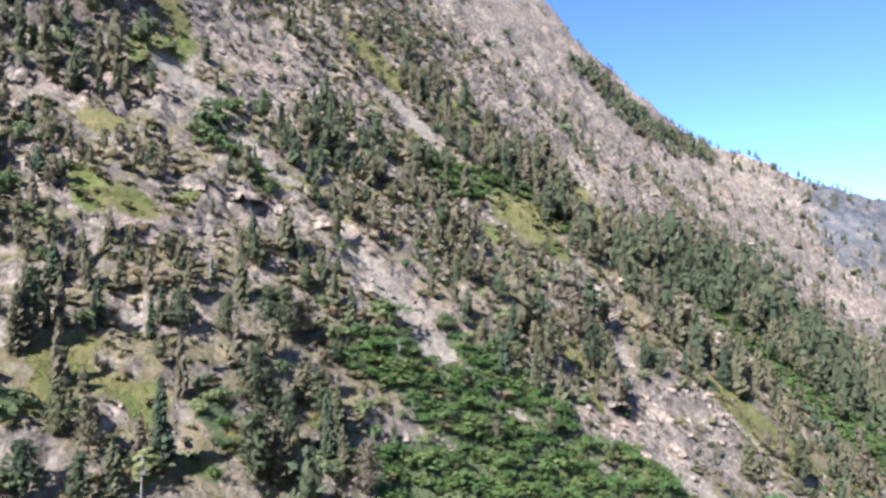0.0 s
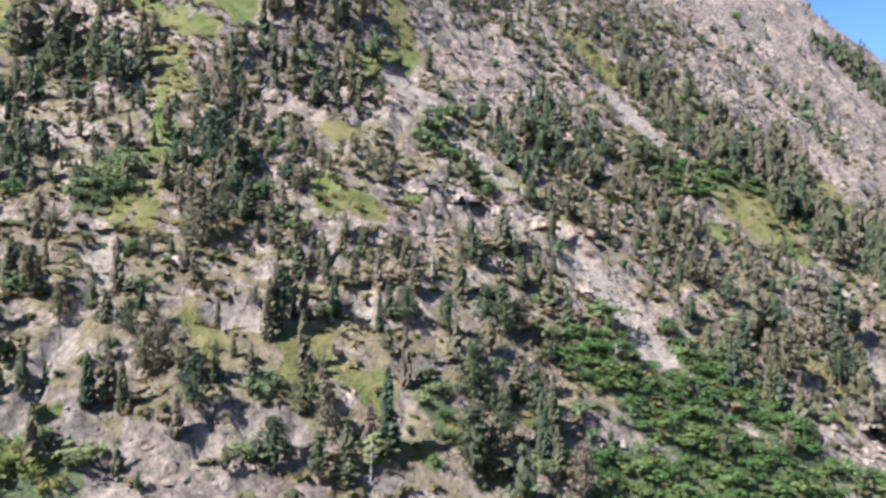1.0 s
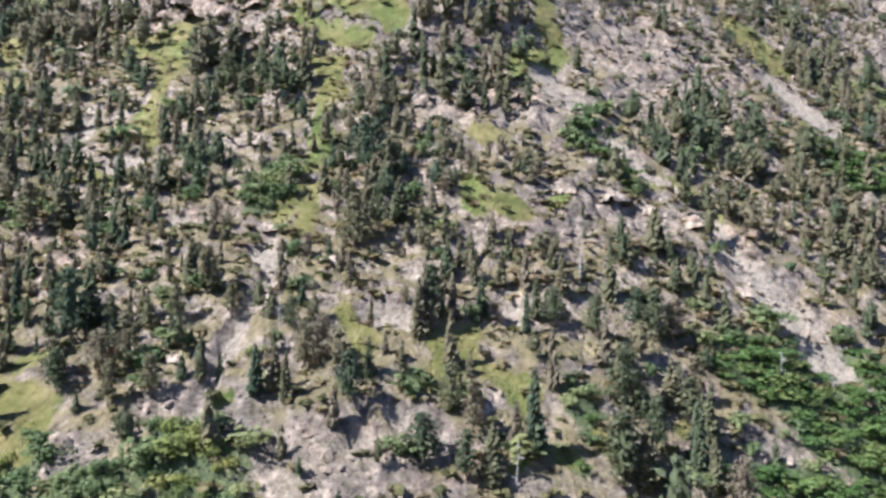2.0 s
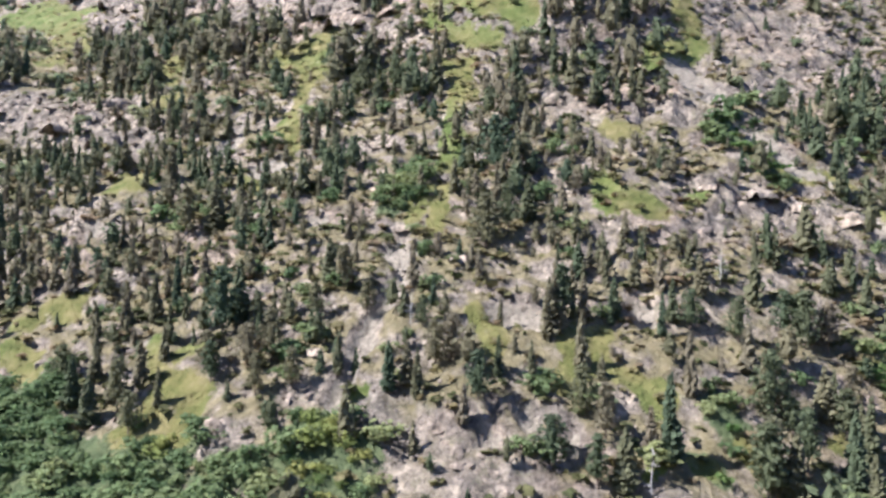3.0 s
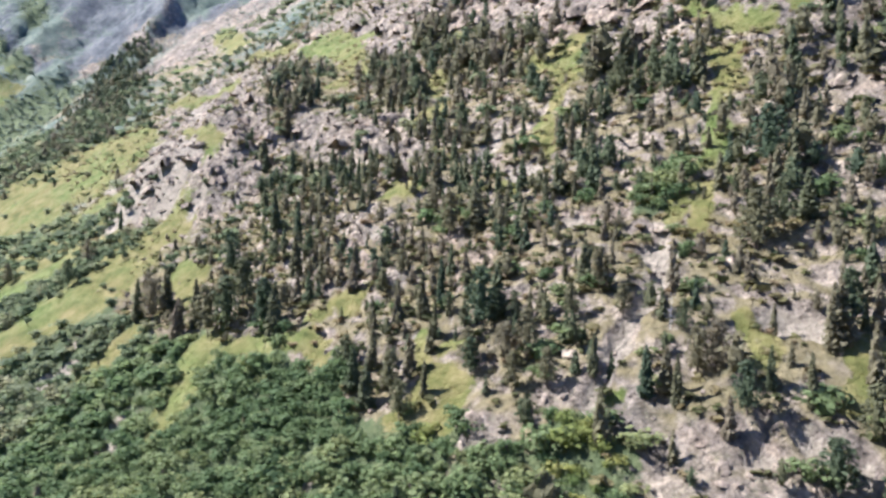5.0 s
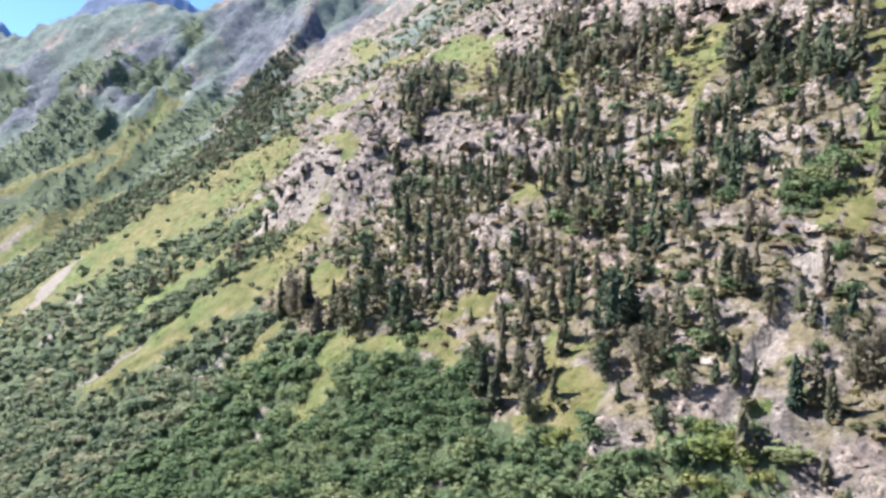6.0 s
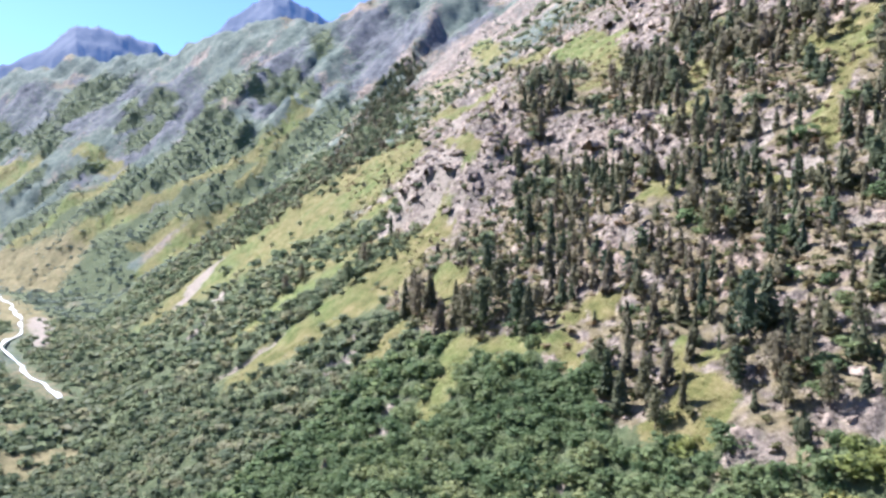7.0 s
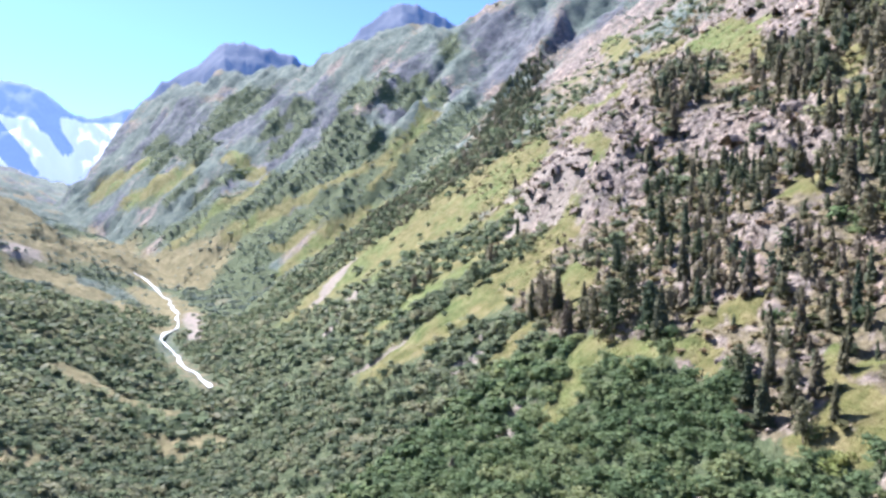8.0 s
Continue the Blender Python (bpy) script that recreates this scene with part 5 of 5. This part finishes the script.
# ---- outcrops: single split rocks with stepped ledges that stand out of the slope ----
def outcrop_mesh(rng):
    """One connected rock: the upper envelope of tilted, split slabs."""
    nx, ny = 16, 11
    gx, gy = np.meshgrid(np.linspace(-1.35, 1.35, nx), np.linspace(-0.95, 0.95, ny), indexing="ij")
    gx = gx + rng.uniform(-0.045, 0.045, gx.shape)
    gy = gy + rng.uniform(-0.045, 0.045, gx.shape)
    z = np.full(gx.shape, -0.75)
    for _ in range(15):
        cx, cy = rng.uniform(-0.95, 0.95), rng.uniform(-0.5, 0.5)
        t = rng.uniform(-0.5, 0.5)
        u, w = (gx - cx) * math.cos(t) + (gy - cy) * math.sin(t), (gy - cy) * math.cos(t) - (gx - cx) * math.sin(t)
        a, b = rng.uniform(0.22, 0.5), rng.uniform(0.18, 0.36)
        top = rng.uniform(-0.25, 0.7) * (1 - 0.45 * abs(cx)) + rng.uniform(-0.3, 0.3) * u + rng.uniform(-0.1, 0.5) * w
        edge = np.maximum(np.abs(u) / a, np.abs(w) / b)
        z = np.maximum(z, np.where(edge < 1, top, np.where(edge < 1.35, top - 2.2 * (edge - 1), -0.75)))
    z = z + rng.normal(0, 0.06, z.shape)
    idx = np.arange(nx * ny).reshape(nx, ny)
    quads = np.stack([idx[:-1, :-1], idx[1:, :-1], idx[1:, 1:], idx[:-1, 1:]], -1).reshape(-1, 4)
    return quad_mesh("outcrop", np.stack([gx, gy, z], -1).reshape(-1, 3), quads, M_STONE)


orng = np.random.default_rng(52)
outcrops = [outcrop_mesh(orng) for _ in range(7)]
x, y = scatter(orng, -560, 480, -20, 720, 8.0)
d, az = np.hypot(x, y), bearing(x, y)
keep = (d > 105) & (d < 680) & (az > -34) & (az < 92) & (base_height(x, y) / d < 0.37)
x, y, d, az = x[keep], y[keep], d[keep], az[keep]
p = cover("cliff", x, y) * (0.62 - 0.3 * smooth(60, 70, az)) + 0.03
p = p * (1 - np.maximum(np.maximum(cover("grass", x, y), cover("shrub", x, y)), np.maximum(cover("birch", x, y), shrub_zone(x, y))))
take = orng.random(len(x)) < p
x, y, d, az = x[take][:290], y[take][:290], d[take][:290], az[take][:290]
z = height(x, y)
for i in range(len(x)):
    w = orng.uniform(1.0, 3.6) * np.clip(d[i] / 240, 0.55, 1.4)
    ob = new("outcrop", outcrops[int(orng.integers(0, 7))])
    tagged(ob, "split grey-beige rock outcrop standing out of the slope", "rock", "outcrops on the slope")
    face = radians(20 if az[i] > 40 else 50)
    ob.matrix_basis = Matrix.LocRotScale((x[i], y[i], z[i] - 0.22 * w), Euler((orng.uniform(-0.2, 0.2), orng.uniform(-0.3, 0.3), face + orng.uniform(-1.2, 1.2))), Vector((w * orng.uniform(0.8, 1.5), w, w * orng.uniform(0.6, 1.0))))


# ==== river ====
def build_river():
    pts = []
    for (x1, y1), (x2, y2) in zip(RIVER, RIVER[1:]):
        steps = max(2, int(math.hypot(x2 - x1, y2 - y1) / 5))
        pts += [(x1 + (x2 - x1) * k / steps, y1 + (y2 - y1) * k / steps) for k in range(steps)]
    pts = np.array(pts + [RIVER[-1]])
    for _ in range(24):
        pts[1:-1] = 0.25 * pts[:-2] + 0.5 * pts[1:-1] + 0.25 * pts[2:]
    tan = np.gradient(pts, axis=0)
    tan /= np.linalg.norm(tan, axis=1)[:, None]
    nor = np.stack([-tan[:, 1], tan[:, 0]], -1)
    s = np.arange(len(pts))
    half = 1.3 + 1.1 * fbm(s * 5.0, s * 0.0, 30, 3, 501)
    pts = pts + nor * (5.0 * fbm(s * 5.0, s * 0.0 + 50.0, 45, 3, 503))[:, None]
    level = np.max([height(pts[:, 0] + nor[:, 0] * o, pts[:, 1] + nor[:, 1] * o) for o in (-9.0, -4.0, 0.0, 4.0, 9.0)], axis=0) + 1.2
    for _ in range(6):
        level[1:-1] = np.maximum(level[1:-1], 0.25 * level[:-2] + 0.5 * level[1:-1] + 0.25 * level[2:])
    rows = []
    for f in (-1.0, -0.4, 0.4, 1.0):
        p = pts + nor * (half * f)[:, None]
        rows.append(np.stack([p[:, 0], p[:, 1], level + (0.5 if abs(f) < 1 else 0.0)], -1))
    v = np.stack(rows, 1)
    idx = np.arange(v.shape[0] * 4).reshape(-1, 4)
    quads = np.stack([idx[:-1, :-1], idx[:-1, 1:], idx[1:, 1:], idx[1:, :-1]], -1).reshape(-1, 4)
    tagged(new("water", quad_mesh("water", v.reshape(-1, 3), quads, M_WATER, shade_smooth=True)), "white rushing glacier stream on the valley floor", "stream", kind="structure")


build_river()


# ==== distance ====
def far_range(name, table, front, back, reach, label, material, snow_arms=()):
    """A mountain at the end of the valley, kilometres off; its material emits the blue of the air before it."""
    t = np.array(table)
    az = np.arange(t[0, 0] + 0.01, t[-1, 0], 0.12)
    A, K = np.meshgrid(az, np.linspace(-1, 0.35, 46), indexing="ij")
    dc, zc = crest(table, A)
    R = dc + K * reach
    a = np.radians(A)
    x, y = -np.sin(a) * R, np.cos(a) * R
    z = roof(table, A, R, front, back)
    z = z + 30 * (ridged(x.ravel(), y.ravel(), 110, 4, 607).reshape(x.shape) - 0.45)
    z = z + 70 * (ridged(x.ravel(), y.ravel(), 380, 5, 601).reshape(x.shape) - 0.5) * np.clip(np.abs(K) * 4, 0.1, 1) + EYE
    idx = np.arange(A.size).reshape(A.shape)
    quads = np.stack([idx[:-1, :-1], idx[1:, :-1], idx[1:, 1:], idx[:-1, 1:]], -1).reshape(-1, 4)
    snow = np.zeros(A.size)
    if snow_arms:
        el = np.degrees(np.arctan2(z - EYE, R)).ravel()
        wig = 0.35 * fbm(x.ravel(), y.ravel(), 120, 4, 611)
        dark = near_strokes(snow_arms, A.ravel() + wig, el + wig, 0.25)
        snow = (1 - dark) * smooth(9.3, 8.8, el + 0.4 * wig)
    me = quad_mesh(name, np.stack([x, y, z], -1).reshape(-1, 3), quads, material, {"snow": snow})
    tagged(new(name, me), label, "backdrop", kind="structure")


def far_material(name, stops, haze_glow, snow_glow):
    """Rock and snow kilometres off; emission adds the blue of the air before them."""
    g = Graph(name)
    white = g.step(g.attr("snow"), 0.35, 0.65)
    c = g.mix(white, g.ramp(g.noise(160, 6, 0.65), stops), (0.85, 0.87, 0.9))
    # emission stands in for haze over the rock, and brightens the snow
    g.l.new(g.mix(white, haze_glow, snow_glow), g.b.inputs["Emission Color"])
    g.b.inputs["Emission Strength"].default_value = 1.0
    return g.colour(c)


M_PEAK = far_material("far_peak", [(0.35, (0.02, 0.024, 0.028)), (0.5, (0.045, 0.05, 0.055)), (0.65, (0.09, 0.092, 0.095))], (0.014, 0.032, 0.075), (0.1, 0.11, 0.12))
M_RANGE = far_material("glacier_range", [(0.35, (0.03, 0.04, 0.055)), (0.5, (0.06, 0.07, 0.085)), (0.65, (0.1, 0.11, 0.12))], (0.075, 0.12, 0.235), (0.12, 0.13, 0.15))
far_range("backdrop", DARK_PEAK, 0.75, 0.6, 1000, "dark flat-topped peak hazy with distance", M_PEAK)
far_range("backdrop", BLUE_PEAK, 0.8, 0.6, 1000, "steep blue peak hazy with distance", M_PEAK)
far_range("backdrop", GLACIER_CREST, 1.0, 0.5, 800, "snow-streaked glacier range closing the valley, blue with emitted haze", M_RANGE,
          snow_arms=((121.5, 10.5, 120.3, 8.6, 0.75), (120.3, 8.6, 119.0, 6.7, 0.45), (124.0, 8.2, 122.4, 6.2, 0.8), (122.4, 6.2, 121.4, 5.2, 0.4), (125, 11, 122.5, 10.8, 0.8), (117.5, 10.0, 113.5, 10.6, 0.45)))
